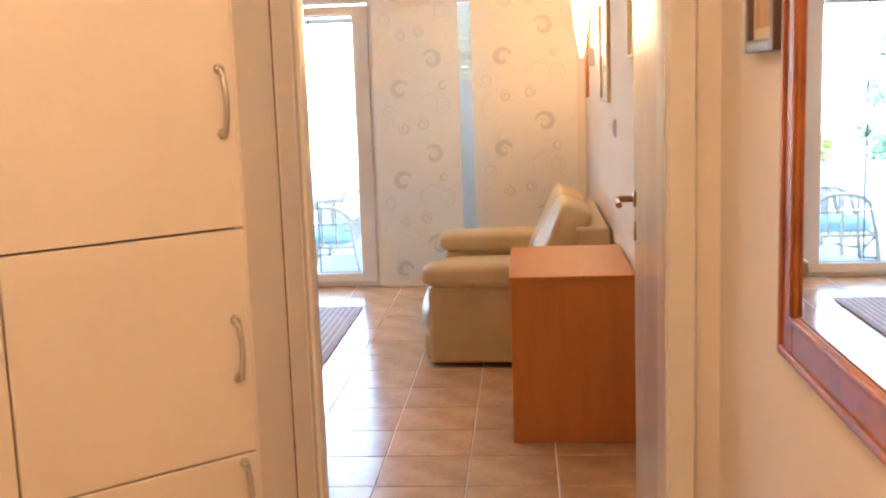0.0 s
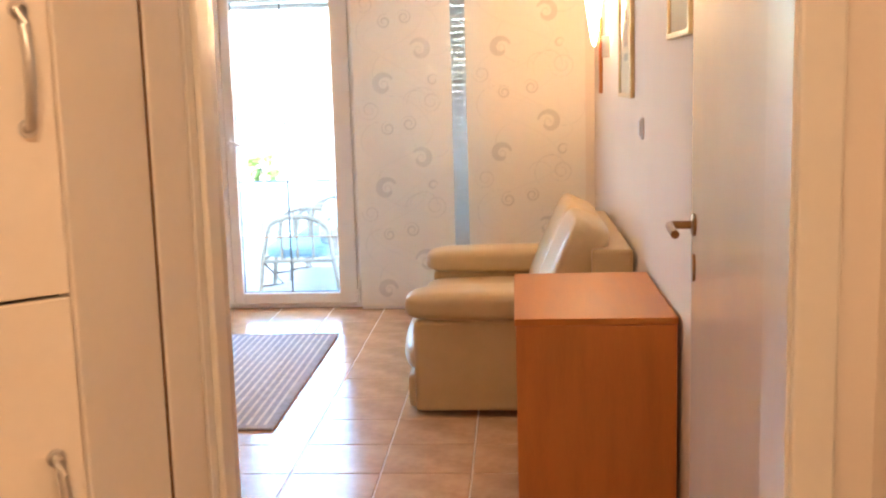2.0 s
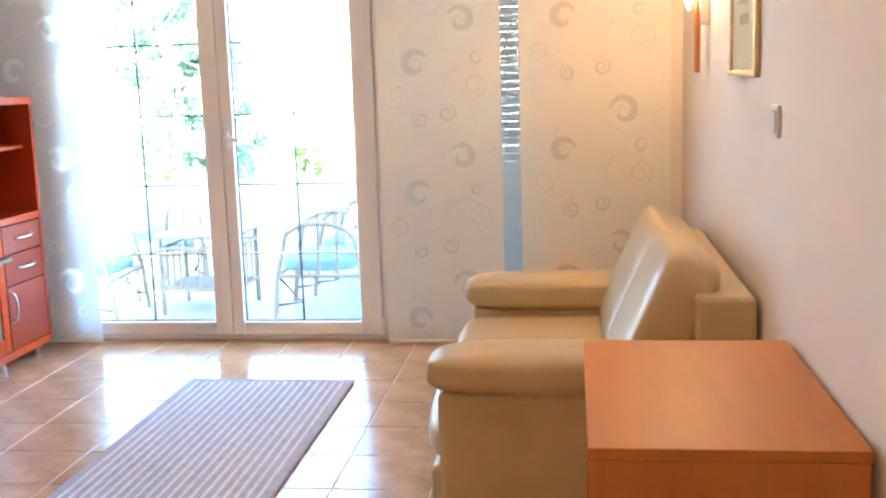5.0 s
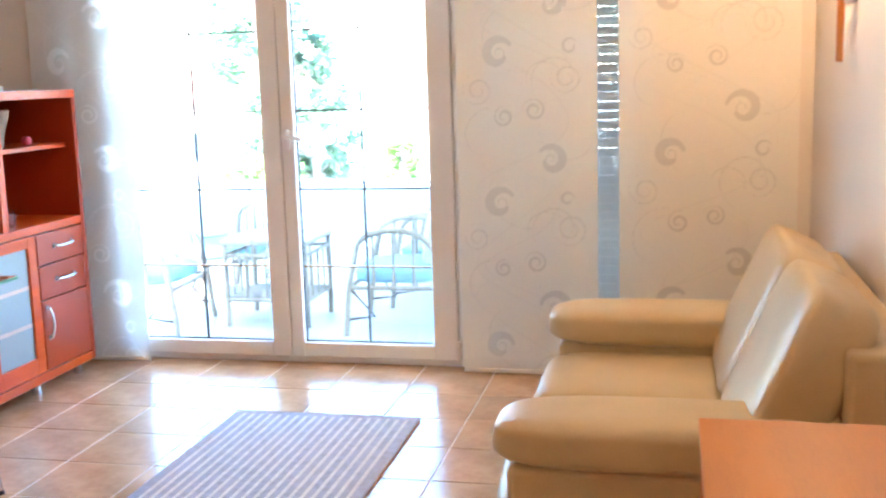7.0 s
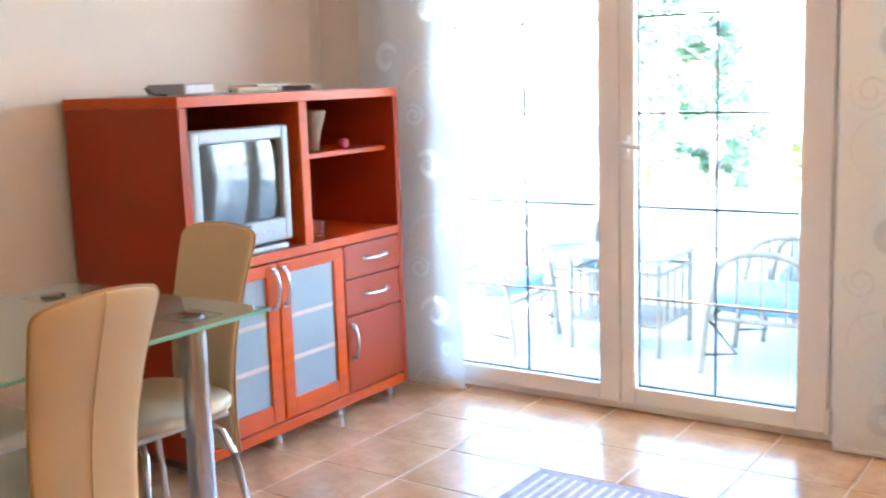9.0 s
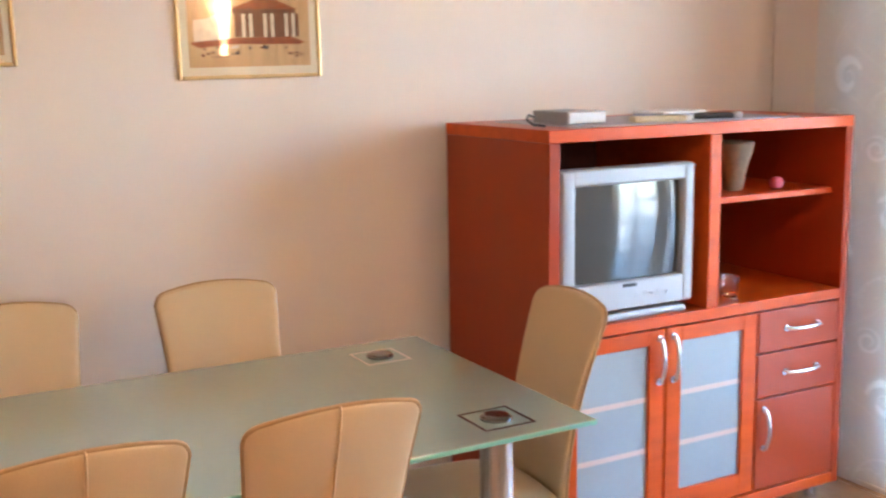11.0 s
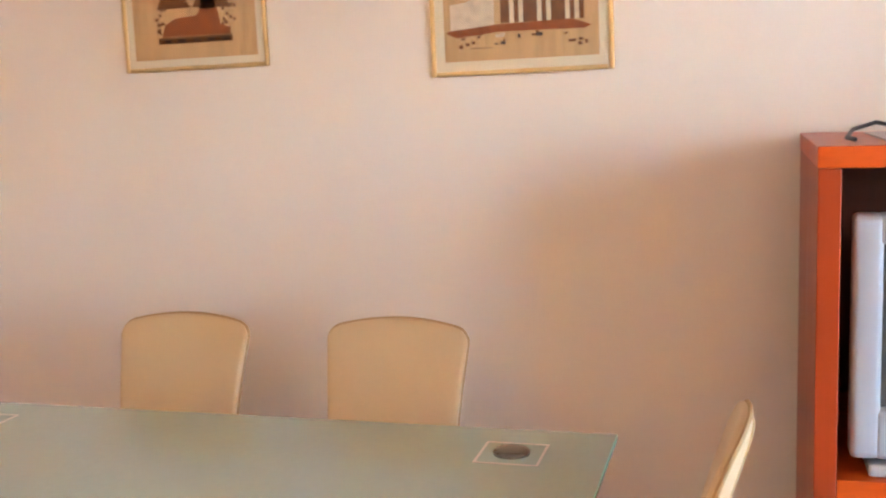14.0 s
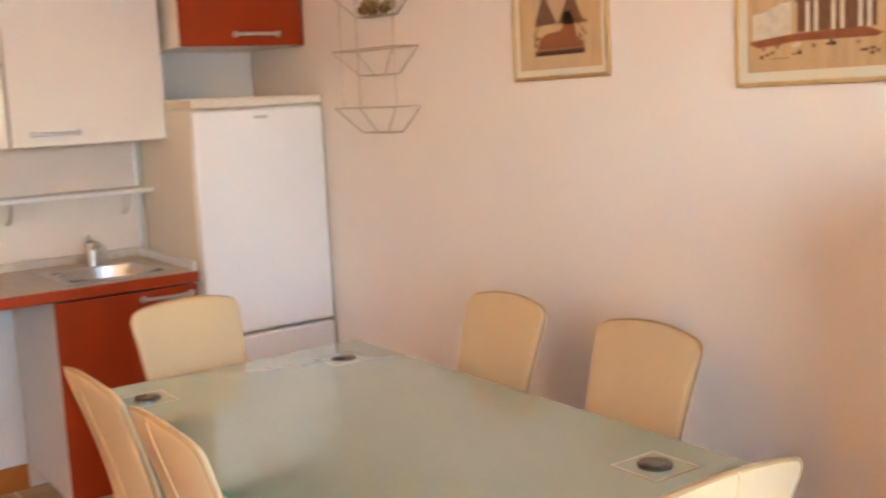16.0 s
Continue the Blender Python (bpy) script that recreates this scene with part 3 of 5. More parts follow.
# ---- hall ----
cl = thing("built_in_closet", "cream corner closet with stacked doors set across the hall corner", "closet")
cl.matrix_world = pose(0.284, -0.797, 0, 0, 0, 41.5)
b = box(-0.80, -0.474, -0.004, 0.03, 0, 2.4, 0.003)
box(-0.474, -0.002, -0.004, 0.03, 0, 0.05, 0.003, bm=b)
box(-0.474, -0.002, -0.004, 0.03, 2.30, 2.4, 0.003, bm=b)
part("closet_frame", b, CLOSET, cl)
# black sheet behind the seams paints the closet's inner shade
part("closet_back", box(-0.79, -0.004, 0.031, 0.045, 0, 2.4, 0), GASKET, cl, "black sheet standing for the shade inside the closet")
# the narrow side runs on from the doors to the door casing
side = cl.matrix_world.inverted() @ pose(0.288, -0.794, 0, 0, 0, 81.0)
part("side_panel", turned(box(0.0, 0.190, 0.0, 0.018, 0, 2.4, 0.003), side), CLOSET, cl)
# flush strip, not a recess; its dark colour stands for the groove's shade
part("groove_shade", turned(box(0.1905, 0.1955, -0.0004, 0.018, 0, 2.4, 0), side), BRASS, cl, "narrow flush strip painted dark as a groove's shade")
part("edge_trim", turned(box(0.196, 0.300, -0.002, 0.016, 0, 2.4, 0.005, 3), side), CLOSET, cl, "narrow rounded edge strip")
DOORS = ((0.053, 0.700, 0.535, 0.683), (0.704, 1.163, 0.862, 0.982), (1.167, 1.83, 1.352, 1.478), (1.834, 2.297, 1.90, 2.05))
for z0, z1, h0, h1 in DOORS:
    dr = part("closet_door", box(-0.471, -0.002, -0.006, 0.012, z0, z1, 0.0025), CLOSET, cl)
    bow_handle(dr, (-0.034, -0.006, h0), (-0.034, -0.006, h1), (0, -0.027, 0), STEEL, 0.0062)

mir = thing("wall_mirror", "tall mirror in a moulded red-brown wooden frame on the hall wall", "mirror")
y0, y1, z0, z1, fw = -1.80, -1.10, 0.973, 2.0, 0.075
for nm, a in (("frame_side", (y1 - fw, y1, z0, z1)), ("frame_side", (y0, y0 + fw, z0, z1)), ("frame_rail", (y0 + fw, y1 - fw, z0, z0 + fw)), ("frame_rail", (y0 + fw, y1 - fw, z1 - fw, z1))):
    b = box(XR - 0.013, XR, *a, 0.008, 3)
    part(nm, b, MIRWOOD, mir)
b = box(XR - 0.019, XR - 0.012, y1 - 0.016, y1, z0, z1, 0.004)
box(XR - 0.019, XR - 0.012, y0, y1, z0, z0 + 0.016, 0.004, bm=b)
box(XR - 0.017, XR - 0.012, y1 - fw, y1 - fw + 0.010, z0 + fw, z1 - fw, 0.003, bm=b)
box(XR - 0.017, XR - 0.012, y0 + fw, y1 - fw, z0 + fw - 0.010, z0 + fw, 0.003, bm=b)
part("moulding", b, MIRWOOD, mir)
part("mirror_plate", box(XR - 0.007, XR - 0.001, y0 + fw, y1 - fw, z0 + fw, z1 - fw, 0), MIRROR, mir, "silvered mirror glass")


def picture(name, label, x, side, y0, y1, z0, z1, fw, depth, frame_mat, draw, tilt=0.0, matw=0.03, paper=None):
    """A framed print flat on the wall at x; side +1 when it faces +x."""
    th = thing(name, label, "picture", at=(x, (y0 + y1) / 2, z0))
    th.rotation_euler = (radians(tilt), 0, 0)
    w, h = y1 - y0, z1 - z0
    s = side

    def bx(a0, a1, u0, u1, v0, v1, bev=0.002, bm=None):
        p, q = sorted((s * a0, s * a1))
        return box(p, q, u0, u1, v0, v1, bev, bm=bm)

    for u0, u1, v0, v1 in ((-w / 2, -w / 2 + fw, 0, h), (w / 2 - fw, w / 2, 0, h)):
        part("frame_side", bx(0, depth, u0, u1, v0, v1, 0.004), frame_mat, th)
    for v0, v1 in ((0, fw), (h - fw, h)):
        part("frame_rail", bx(0, depth, -w / 2 + fw, w / 2 - fw, v0, v1, 0.004), frame_mat, th)
    part("mat_board", bx(0.001, depth * 0.45, -w / 2 + fw, w / 2 - fw, fw, h - fw, 0), MATBOARD, th)
    pp = part("print", bx(depth * 0.45, depth * 0.45 + 0.001, -w / 2 + fw + matw, w / 2 - fw - matw, fw + matw, h - fw - matw, 0), paper or PAPER, th)
    a = depth * 0.45 + 0.0012

    def ink(u0, u1, v0, v1, m, nm="ink_shape"):
        part(nm, bx(a, a + 0.0006, u0, u1, v0, v1, 0), m, pp)

    def poly(pts, m, nm="ink_shape"):
        b2 = bmesh.new()
        q = [b2.verts.new((s * (a + 0.0008), u, v)) for u, v in pts]
        f = b2.faces.new(q)
        if f.normal.x * s < 0:
            f.normal_flip()
        part(nm, b2, m, pp, sm=False)

    draw(ink, poly, w, h)
    g = part("glazing", bx(depth * 0.6, depth * 0.6 + 0.002, -w / 2 + fw, w / 2 - fw, fw, h - fw, 0), PICGLASS, th)
    g.visible_shadow = False
    return th


def art_plain(ink, poly, w, h):
    ink(-w * 0.18, w * 0.16, h * 0.30, h * 0.36, PRINT_G)
    ink(-w * 0.12, w * 0.20, h * 0.42, h * 0.62, PRINT_G)
    ink(-w * 0.05, w * 0.10, h * 0.64, h * 0.72, INK_RED)


def art_temple(ink, poly, w, h):
    """An old temple front on a hill, with blocks of stone before it."""
    rng = random.Random(5)
    poly([(-0.175, 0.10), (-0.17, 0.105), (-0.05, 0.115), (0.12, 0.118), (0.165, 0.102), (0.15, 0.095), (-0.05, 0.098), (-0.15, 0.088)], INK_RED)
    poly([(-0.165, 0.105), (-0.165, 0.165), (-0.13, 0.168), (-0.09, 0.185), (-0.06, 0.185), (-0.06, 0.115)], INK_PALE)
    ink(-0.165, -0.135, 0.104, 0.16, INK_BROWN)
    ink(-0.05, 0.14, 0.183, 0.197, INK_BROWN)
    poly([(-0.055, 0.197), (0.145, 0.195), (0.05, 0.235)], INK_RED)
    for i in range(9):
        u = -0.045 + i * 0.0215
        ink(u, u + 0.0105, 0.117, 0.183, INK_PALE if i % 3 else INK_BROWN, "column")
        ink(u + 0.0105, u + 0.0215, 0.117, 0.183, INK_BROWN, "gap")
    for i in range(22):
        u, v = rng.uniform(-0.15, 0.15), rng.uniform(0.055, 0.093)
        q = rng.uniform(0.006, 0.018)
        ink(u, u + q, v, v + rng.uniform(0.003, 0.009), rng.choice((INK_DARK, INK_BROWN, INK_PALE, INK_BROWN)), "stone")
    ink(-0.12, -0.065, 0.062, 0.0635, INK_BROWN)


def art_sphinx(ink, poly, w, h):
    """A reclining statue before two pyramids, on papyrus."""
    rng = random.Random(8)
    poly([(-0.10, 0.155), (-0.06, 0.245), (-0.005, 0.155)], INK_BROWN)
    poly([(0.0, 0.155), (0.055, 0.25), (0.105, 0.15)], INK_BROWN)
    poly([(-0.09, 0.085), (-0.08, 0.115), (-0.05, 0.13), (0.01, 0.135), (0.03, 0.165), (0.06, 0.17), (0.07, 0.14), (0.075, 0.11), (0.10, 0.10), (0.10, 0.085)], INK_RED)
    poly([(0.02, 0.15), (0.025, 0.185), (0.05, 0.19), (0.065, 0.15)], INK_DARK)
    ink(-0.10, 0.105, 0.068, 0.084, INK_BROWN)
    for i in range(5):
        u = -0.085 + i * 0.04
        ink(u, u + 0.022, 0.070, 0.079, INK_DARK)
    for i in range(26):
        sd = rng.choice((-1, 1))
        u, v = sd * rng.uniform(0.075, 0.115), rng.uniform(0.09, 0.16)
        ink(u, u + 0.006, v, v + 0.008, INK_BROWN, "sign")


picture("framed_print", "framed temple engraving in a thin gilt frame", XL, 1, 2.385, 2.815, 1.447, 1.80, 0.012, 0.011, GOLD, art_temple, 0.6, 0.022)
picture("framed_print", "framed papyrus with statue and pyramids in a gilt frame", XL, 1, 1.568, 1.968, 1.488, 1.93, 0.012, 0.011, GOLD, art_sphinx, 0.6, 0.018)
picture("framed_print", "pale print in a narrow gilt frame", XR, -1, 2.495, 2.985, 1.308, 1.825, 0.018, 0.020, GOLD, art_plain, 0.0, 0.05, MATBOARD)
picture("framed_print", "pale print in a narrow gilt frame", XR, -1, 1.03, 1.445, 1.502, 1.90, 0.018, 0.020, GOLD, art_plain, 0.0, 0.05, MATBOARD)
picture("framed_print", "small print in a deep dark wooden frame in the hall", XR, -1, -1.06, -0.835, 1.47, 1.79, 0.022, 0.024, DARKWOOD, art_plain, 0.0, 0.02)

sw = thing("light_switch", "white plastic rocker light switch on the wall", "light switch")
part("plate", box(XR - 0.010, XR, 2.18, 2.265, 1.155, 1.24, 0.004), CHIP, sw)
part("rocker", box(XR - 0.016, XR - 0.009, 2.192, 2.253, 1.167, 1.228, 0.004), CHIP, sw)

lamp = thing("wall_sconce", "lit wall sconce, opal glass cone on a wooden fork", "wall lamp")
LX, LY = 1.203, 3.67
b = lathe([(0.004, 1.558), (0.013, 1.590), (0.025, 1.666), (0.040, 1.770), (0.053, 1.901), (0.050, 1.901), (0.037, 1.779), (0.012, 1.605), (0.003, 1.581)], LX, LY, 28)
part("shade", b, SHADE, lamp, "glowing opal glass cone")
for dy in (-0.023, 0.015):
    part("fork_strip", box(1.228, 1.245, LY - 0.004 + dy, LY + 0.004 + dy, 1.317, 1.70, 0.003), BEECH, lamp, "thin wooden strip")
part("wall_plate", box(1.242, 1.28, LY - 0.04, LY + 0.04, 1.50, 1.61, 0.004), STEEL, lamp)

# ceiling lamps, both above the view; the room one is added for warm fill
cl3 = thing("ceiling_lamp", "unseen metal canopy added above the room's fill bulb", "ceiling lamp")
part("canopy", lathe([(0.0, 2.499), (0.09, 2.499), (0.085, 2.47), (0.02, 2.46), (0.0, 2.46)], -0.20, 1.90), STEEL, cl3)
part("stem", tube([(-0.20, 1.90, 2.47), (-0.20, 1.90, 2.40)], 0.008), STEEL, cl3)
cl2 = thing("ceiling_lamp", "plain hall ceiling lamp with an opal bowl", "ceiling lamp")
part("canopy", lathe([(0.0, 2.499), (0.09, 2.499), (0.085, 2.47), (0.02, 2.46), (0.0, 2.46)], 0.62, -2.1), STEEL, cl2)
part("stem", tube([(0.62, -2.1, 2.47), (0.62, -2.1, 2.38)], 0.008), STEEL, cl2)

# ---- living room ----
rug = thing("striped_rug", "blue-grey woven rug with white stripes lying on tiles", "rug", at=(-0.975, 2.19, 0.004))
RW, RL = 0.752, 1.68
part("rug_body", box(0, RW, 0, RL, 0, 0.008, 0.003), RUG, rug)
for i in range(19):
    x = 0.045 + i * (RW - 0.09) / 18
    part("stripe", box(x - 0.0068, x + 0.0068, 0.045, RL - 0.04, 0.005, 0.0094, 0.001, 1), RUGW, rug)

com = thing("chest_of_drawers", "orange beech veneer chest of drawers beside the sofa", "chest of drawers")
x0, x1, y0, y1, zt = 0.776, 1.268, 1.214, 1.99, 0.676
part("top", box(x0, x1, y0, y1, zt - 0.022, zt, 0.002), BEECH_H, com)
part("side_panel", box(x0 + 0.004, x1 - 0.002, y0 + 0.003, y0 + 0.023, 0.004, zt - 0.023, 0.0015), BEECH, com)
part("side_panel", box(x0 + 0.004, x1 - 0.002, y1 - 0.023, y1 - 0.003, 0.004, zt - 0.023, 0.0015), BEECH, com)
part("back_panel", box(x1 - 0.010, x1 - 0.003, y0 + 0.024, y1 - 0.024, 0.02, zt - 0.024, 0), BEECH, com)
# near-black cherry paints the shade seen between the drawer fronts
part("carcass", box(x0 + 0.03, x1 - 0.011, y0 + 0.0235, y1 - 0.0235, 0.03, zt - 0.026, 0), CHERRY_SHADED, com, "block behind the drawers with shade in its colour")
for i in range(3):
    z0 = 0.05 + i * 0.199
    part("drawer_front", box(x0 + 0.010, x0 + 0.028, y0 + 0.025, y1 - 0.025, z0, z0 + 0.193, 0.0015), BEECH, com)


def leather(name, bm, parent, label=""):
    return part(name, bm, LEATHER, parent, label)


sofa = thing("sofa", "beige leather two-seat sofa bed with padded arms", "sofa")
S0, S1 = 2.335, 3.74
for ya, yb, pa, pb in ((S0 + 0.018, S0 + 0.235, S0 - 0.008, S0 + 0.275), (S1 - 0.235, S1 - 0.018, S1 - 0.275, S1 + 0.008)):
    leather("arm_panel", box(0.352, 1.22, ya, yb, 0.025, 0.42, 0.02, 3), sofa)
    leather("arm_pad", pillow(0.312, 1.17, pa, pb, 0.408, 0.534, 4.2, 16, 0.010, seed=ya), sofa)
leather("seat_base", box(0.40, 1.05, S0 + 0.236, S1 - 0.236, 0.03, 0.25, 0.015, 3), sofa)
ym = (S0 + S1) / 2
leather("front_roll", pillow(0.276, 0.52, S0 + 0.08, S1 - 0.08, 0.150, 0.315, 3.2, 16, 0.012, seed=3), sofa)
leather("front_skirt", box(0.315, 0.45, S0 + 0.10, S1 - 0.10, 0.02, 0.165, 0.02, 3), sofa)
for k, (ya, yb) in enumerate(((S0 + 0.205, ym), (ym, S1 - 0.205))):
    leather("seat_cushion", pillow(0.318, 0.98, ya, yb, 0.212, 0.398, 5.5, 18, 0.014, seed=k * 7 + 2), sofa)
leather("back_frame", box(1.095, 1.262, S0 + 0.035, S1 - 0.03, 0.06, 0.700, 0.014, 3), sofa)
leather("back_support", box(0.99, 1.10, S0 + 0.10, S1 - 0.10, 0.06, 0.540, 0.02, 3), sofa)
for k, (ya, yb) in enumerate(((S0 + 0.095, ym - 0.055), (ym - 0.052, S1 - 0.12))):
    b = pillow(-0.080, 0.105, ya, yb, 0.0, 0.475, 7.0, 18, 0.014, seed=k * 5 + 9)
    turned(b, pose(0.905, 0, 0.365, 0, 24.5, 0))
    leather("back_cushion", b, sofa)

cab = thing("tv_cabinet", "cherry veneer television cabinet with frosted glass doors and drawers", "cabinet")
CX, C0, C1, CZ = -1.90, 3.212, 4.392, 1.297
CB = XL + 0.045
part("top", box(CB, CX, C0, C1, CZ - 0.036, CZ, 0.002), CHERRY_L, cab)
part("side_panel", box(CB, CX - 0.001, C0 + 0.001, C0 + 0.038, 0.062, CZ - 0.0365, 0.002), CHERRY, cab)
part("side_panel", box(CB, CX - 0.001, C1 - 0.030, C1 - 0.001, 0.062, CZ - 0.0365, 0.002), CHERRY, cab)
# niche back and carcass carry the unlit inside's shade as colour
part("back_panel", box(CB, CB + 0.008, C0 + 0.038, C1 - 0.03, 0.07, CZ - 0.037, 0), CHERRY_SHADED, cab)
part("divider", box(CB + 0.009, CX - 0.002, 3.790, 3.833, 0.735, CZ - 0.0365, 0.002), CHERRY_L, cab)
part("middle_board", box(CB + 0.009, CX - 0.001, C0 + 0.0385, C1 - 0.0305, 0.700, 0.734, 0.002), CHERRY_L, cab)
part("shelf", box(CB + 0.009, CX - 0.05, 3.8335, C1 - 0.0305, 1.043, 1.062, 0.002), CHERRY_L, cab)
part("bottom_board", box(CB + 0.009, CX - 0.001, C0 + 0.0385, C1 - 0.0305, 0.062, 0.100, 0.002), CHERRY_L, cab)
part("carcass", box(CB + 0.01, CX - 0.03, C0 + 0.039, C1 - 0.031, 0.101, 0.699, 0), CHERRY_SHADED, cab, "cabinet inside with its shade in the colour")
for ya, yb, hy in ((C0 + 0.042, 3.628, 3.606), (3.636, 4.000, 3.660)):
    fr = 0.058
    b = box(CX - 0.021, CX - 0.002, ya, ya + fr, 0.106, 0.694, 0.003)
    box(CX - 0.021, CX - 0.002, yb - fr, yb, 0.106, 0.694, 0.003, bm=b)
    box(CX - 0.021, CX - 0.002, ya + fr, yb - fr, 0.106, 0.176, 0.003, bm=b)
    box(CX - 0.021, CX - 0.002, ya + fr, yb - fr, 0.648, 0.694, 0.003, bm=b)
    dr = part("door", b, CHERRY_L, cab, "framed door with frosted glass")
    part("glass_panel", box(CX - 0.018, CX - 0.012, ya + fr - 0.002, yb - fr + 0.002, 0.174, 0.650, 0), FROST, dr, "frosted blue-grey glass")
    for z in (0.315, 0.475):
        part("shelf_edge", box(CX - 0.0119, CX - 0.0112, ya + fr, yb - fr, z, z + 0.016, 0), FROSTBAR, dr, "pale shelf edge showing through")
    bow_handle(dr, (CX - 0.002, hy, 0.535), (CX - 0.002, hy, 0.668), (0.028, 0, 0), CHROME, 0.0065)
for z0, z1 in ((0.560, 0.694), (0.412, 0.555)):
    dr = part("drawer", box(CX - 0.021, CX - 0.002, 4.006, 4.360, z0, z1, 0.003), CHERRY, cab, "cherry drawer front")
    zc = (z0 + z1) / 2 + 0.004
    bow_handle(dr, (CX - 0.002, 4.125, zc), (CX - 0.002, 4.262, zc), (0.028, 0, 0), CHROME, 0.0065)
dr = part("door", box(CX - 0.021, CX - 0.002, 4.006, 4.360, 0.106, 0.407, 0.003), CHERRY, cab, "plain cherry door")
bow_handle(dr, (CX - 0.002, 4.038, 0.245), (CX - 0.002, 4.038, 0.375), (0.028, 0, 0), CHROME, 0.0065)
for y in (C0 + 0.06, 3.64, 4.00, C1 - 0.06):
    part("foot", lathe([(0.0, 0.0), (0.020, 0.0), (0.022, 0.012), (0.019, 0.03), (0.022, 0.0615), (0.0, 0.0615)], CX - 0.065, y, 18), CHROME, cab)
for y in (C0 + 0.06, C1 - 0.06):
    part("foot", lathe([(0.0, 0.0), (0.020, 0.0), (0.022, 0.012), (0.019, 0.03), (0.022, 0.0615), (0.0, 0.0615)], CB + 0.06, y, 18), CHROME, cab)

tv = thing("television", "silver tube television standing in the cabinet", "television")
T0, T1, TB, TT, TX = 3.272, 3.752, 0.7345, 1.182, -1.925
b = box(TX - 0.05, TX, T0, T0 + 0.048, TB + 0.03, TT, 0.010, 3)
box(TX - 0.05, TX, T1 - 0.042, T1, TB + 0.03, TT, 0.010, 3, bm=b)
box(TX - 0.05, TX - 0.001, T0 + 0.04, T1 - 0.035, TT - 0.050, TT, 0.008, 3, bm=b)
box(TX - 0.05, TX - 0.001, T0 + 0.04, T1 - 0.035, TB + 0.03, TB + 0.115, 0.008, 3, bm=b)
part("front_bezel", b, TVSHELL, tv)
b = bmesh.new()
bmesh.ops.create_grid(b, x_segments=16, y_segments=14, size=0.5)
for v in b.verts:
    u, w = v.co.x, v.co.y
    v.co = Vector((TX - 0.012 - 0.035 * (u * u + w * w), (T0 + T1) / 2 + 0.003 + u * 0.400, (TB + TT) / 2 + 0.030 + w * 0.300))
bmesh.ops.recalc_face_normals(b, faces=b.faces[:])
if sum(f.normal.x for f in b.faces) < 0:
    bmesh.ops.reverse_faces(b, faces=b.faces[:])
part("screen", b, TVSCREEN, tv, "dark curved picture tube")
b = bmesh.new()
bmesh.ops.create_cube(b, size=1)
for v in b.verts:
    back = v.co.x < 0
    k = 0.62 if back else 0.96
    v.co = Vector((TX - 0.39 if back else TX - 0.049, (T0 + T1) / 2 + v.co.y * (T1 - T0) * k, (TB + TT) / 2 + 0.012 + v.co.z * (TT - TB - 0.03) * k))
bmesh.ops.bevel(b, geom=b.edges[:], offset=0.02, segments=3, affect="EDGES")
part("rear_shell", b, TVSHELL, tv)
part("foot_bar", box(TX - 0.2, TX + 0.004, T0 + 0.03, T1 - 0.03, TB, TB + 0.022, 0.006), TVSHELL, tv)
part("badge", box(TX - 0.002, TX + 0.001, 3.487, 3.537, TB + 0.096, TB + 0.106, 0.001), BLACK, tv)
for i in range(5):
    y = 3.54 + i * 0.028
    part("button", lathe([(0.0, 0), (0.006, 0), (0.006, 0.003), (0, 0.003)], n=10), TVSHELL, tv).matrix_local = pose(TX - 0.001, y, TB + 0.066 + 0.006 * (i % 2), 0, 90, 0)

# things on and in the cabinet
zt = CZ
solid("table_runner", box(CB + 0.10, CX - 0.03, 3.33, 4.18, zt, zt + 0.003, 0.001), DOILY, "grey lilac cloth runner on the cabinet top", "runner")
bxs = thing("receiver_box", "small grey satellite receiver box on the cabinet", "receiver")
part("case", box(-2.22, -2.04, 3.37, 3.51, zt + 0.003, zt + 0.040, 0.004), TVSHELL, bxs)
part("front", box(-2.041, -2.036, 3.375, 3.505, zt + 0.006, zt + 0.037, 0.002), CHIP, bxs)
solid("cable", tube([(-2.2, 3.365, zt + 0.02), (-2.18, 3.33, zt + 0.028), (-2.12, 3.285, zt + 0.018), (-2.06, 3.27, zt + 0.006), (-2.02, 3.28, zt + 0.0045)], 0.004, 8), BLACK, "black cable beside the receiver", "cable")
bk = thing("magazine_stack", "small stack of dark blue and white booklets", "booklets")
for i, (m_, r) in enumerate(((BLACK, 4), (RUG, -3), (CHIP, 2))):
    q = part("booklet", box(-0.07, 0.07, -0.09, 0.09, i * 0.009, i * 0.009 + 0.008, 0.002), m_, bk)
    q.rotation_euler = (0, 0, radians(r))
bk.location = (-2.10, 3.80, zt + 0.003)
rc = thing("remote_control", "buff remote control lying on the runner", "remote control", at=(-1.985, 3.655, zt + 0.003))
rc.rotation_euler = (0, 0, radians(-12))
part("body", box(-0.022, 0.022, -0.085, 0.085, 0, 0.018, 0.006, 3), BUFF, rc)
part("end_cap", box(-0.021, 0.021, 0.0855, 0.108, 0.001, 0.017, 0.005, 3), CHIP, rc)
rc2 = thing("remote_control", "dark remote control with a pale end on the runner", "remote control", at=(-2.02, 3.905, zt + 0.003))
rc2.rotation_euler = (0, 0, radians(-24))
part("body", box(-0.022, 0.022, -0.085, 0.06, 0, 0.018, 0.006, 3), BLACK, rc2)
part("end_cap", box(-0.02, 0.02, 0.0605, 0.085, 0.001, 0.020, 0.005, 3), CHIP, rc2)
vs_ = thing("vase", "tan stoneware vase on the cabinet shelf", "vase")
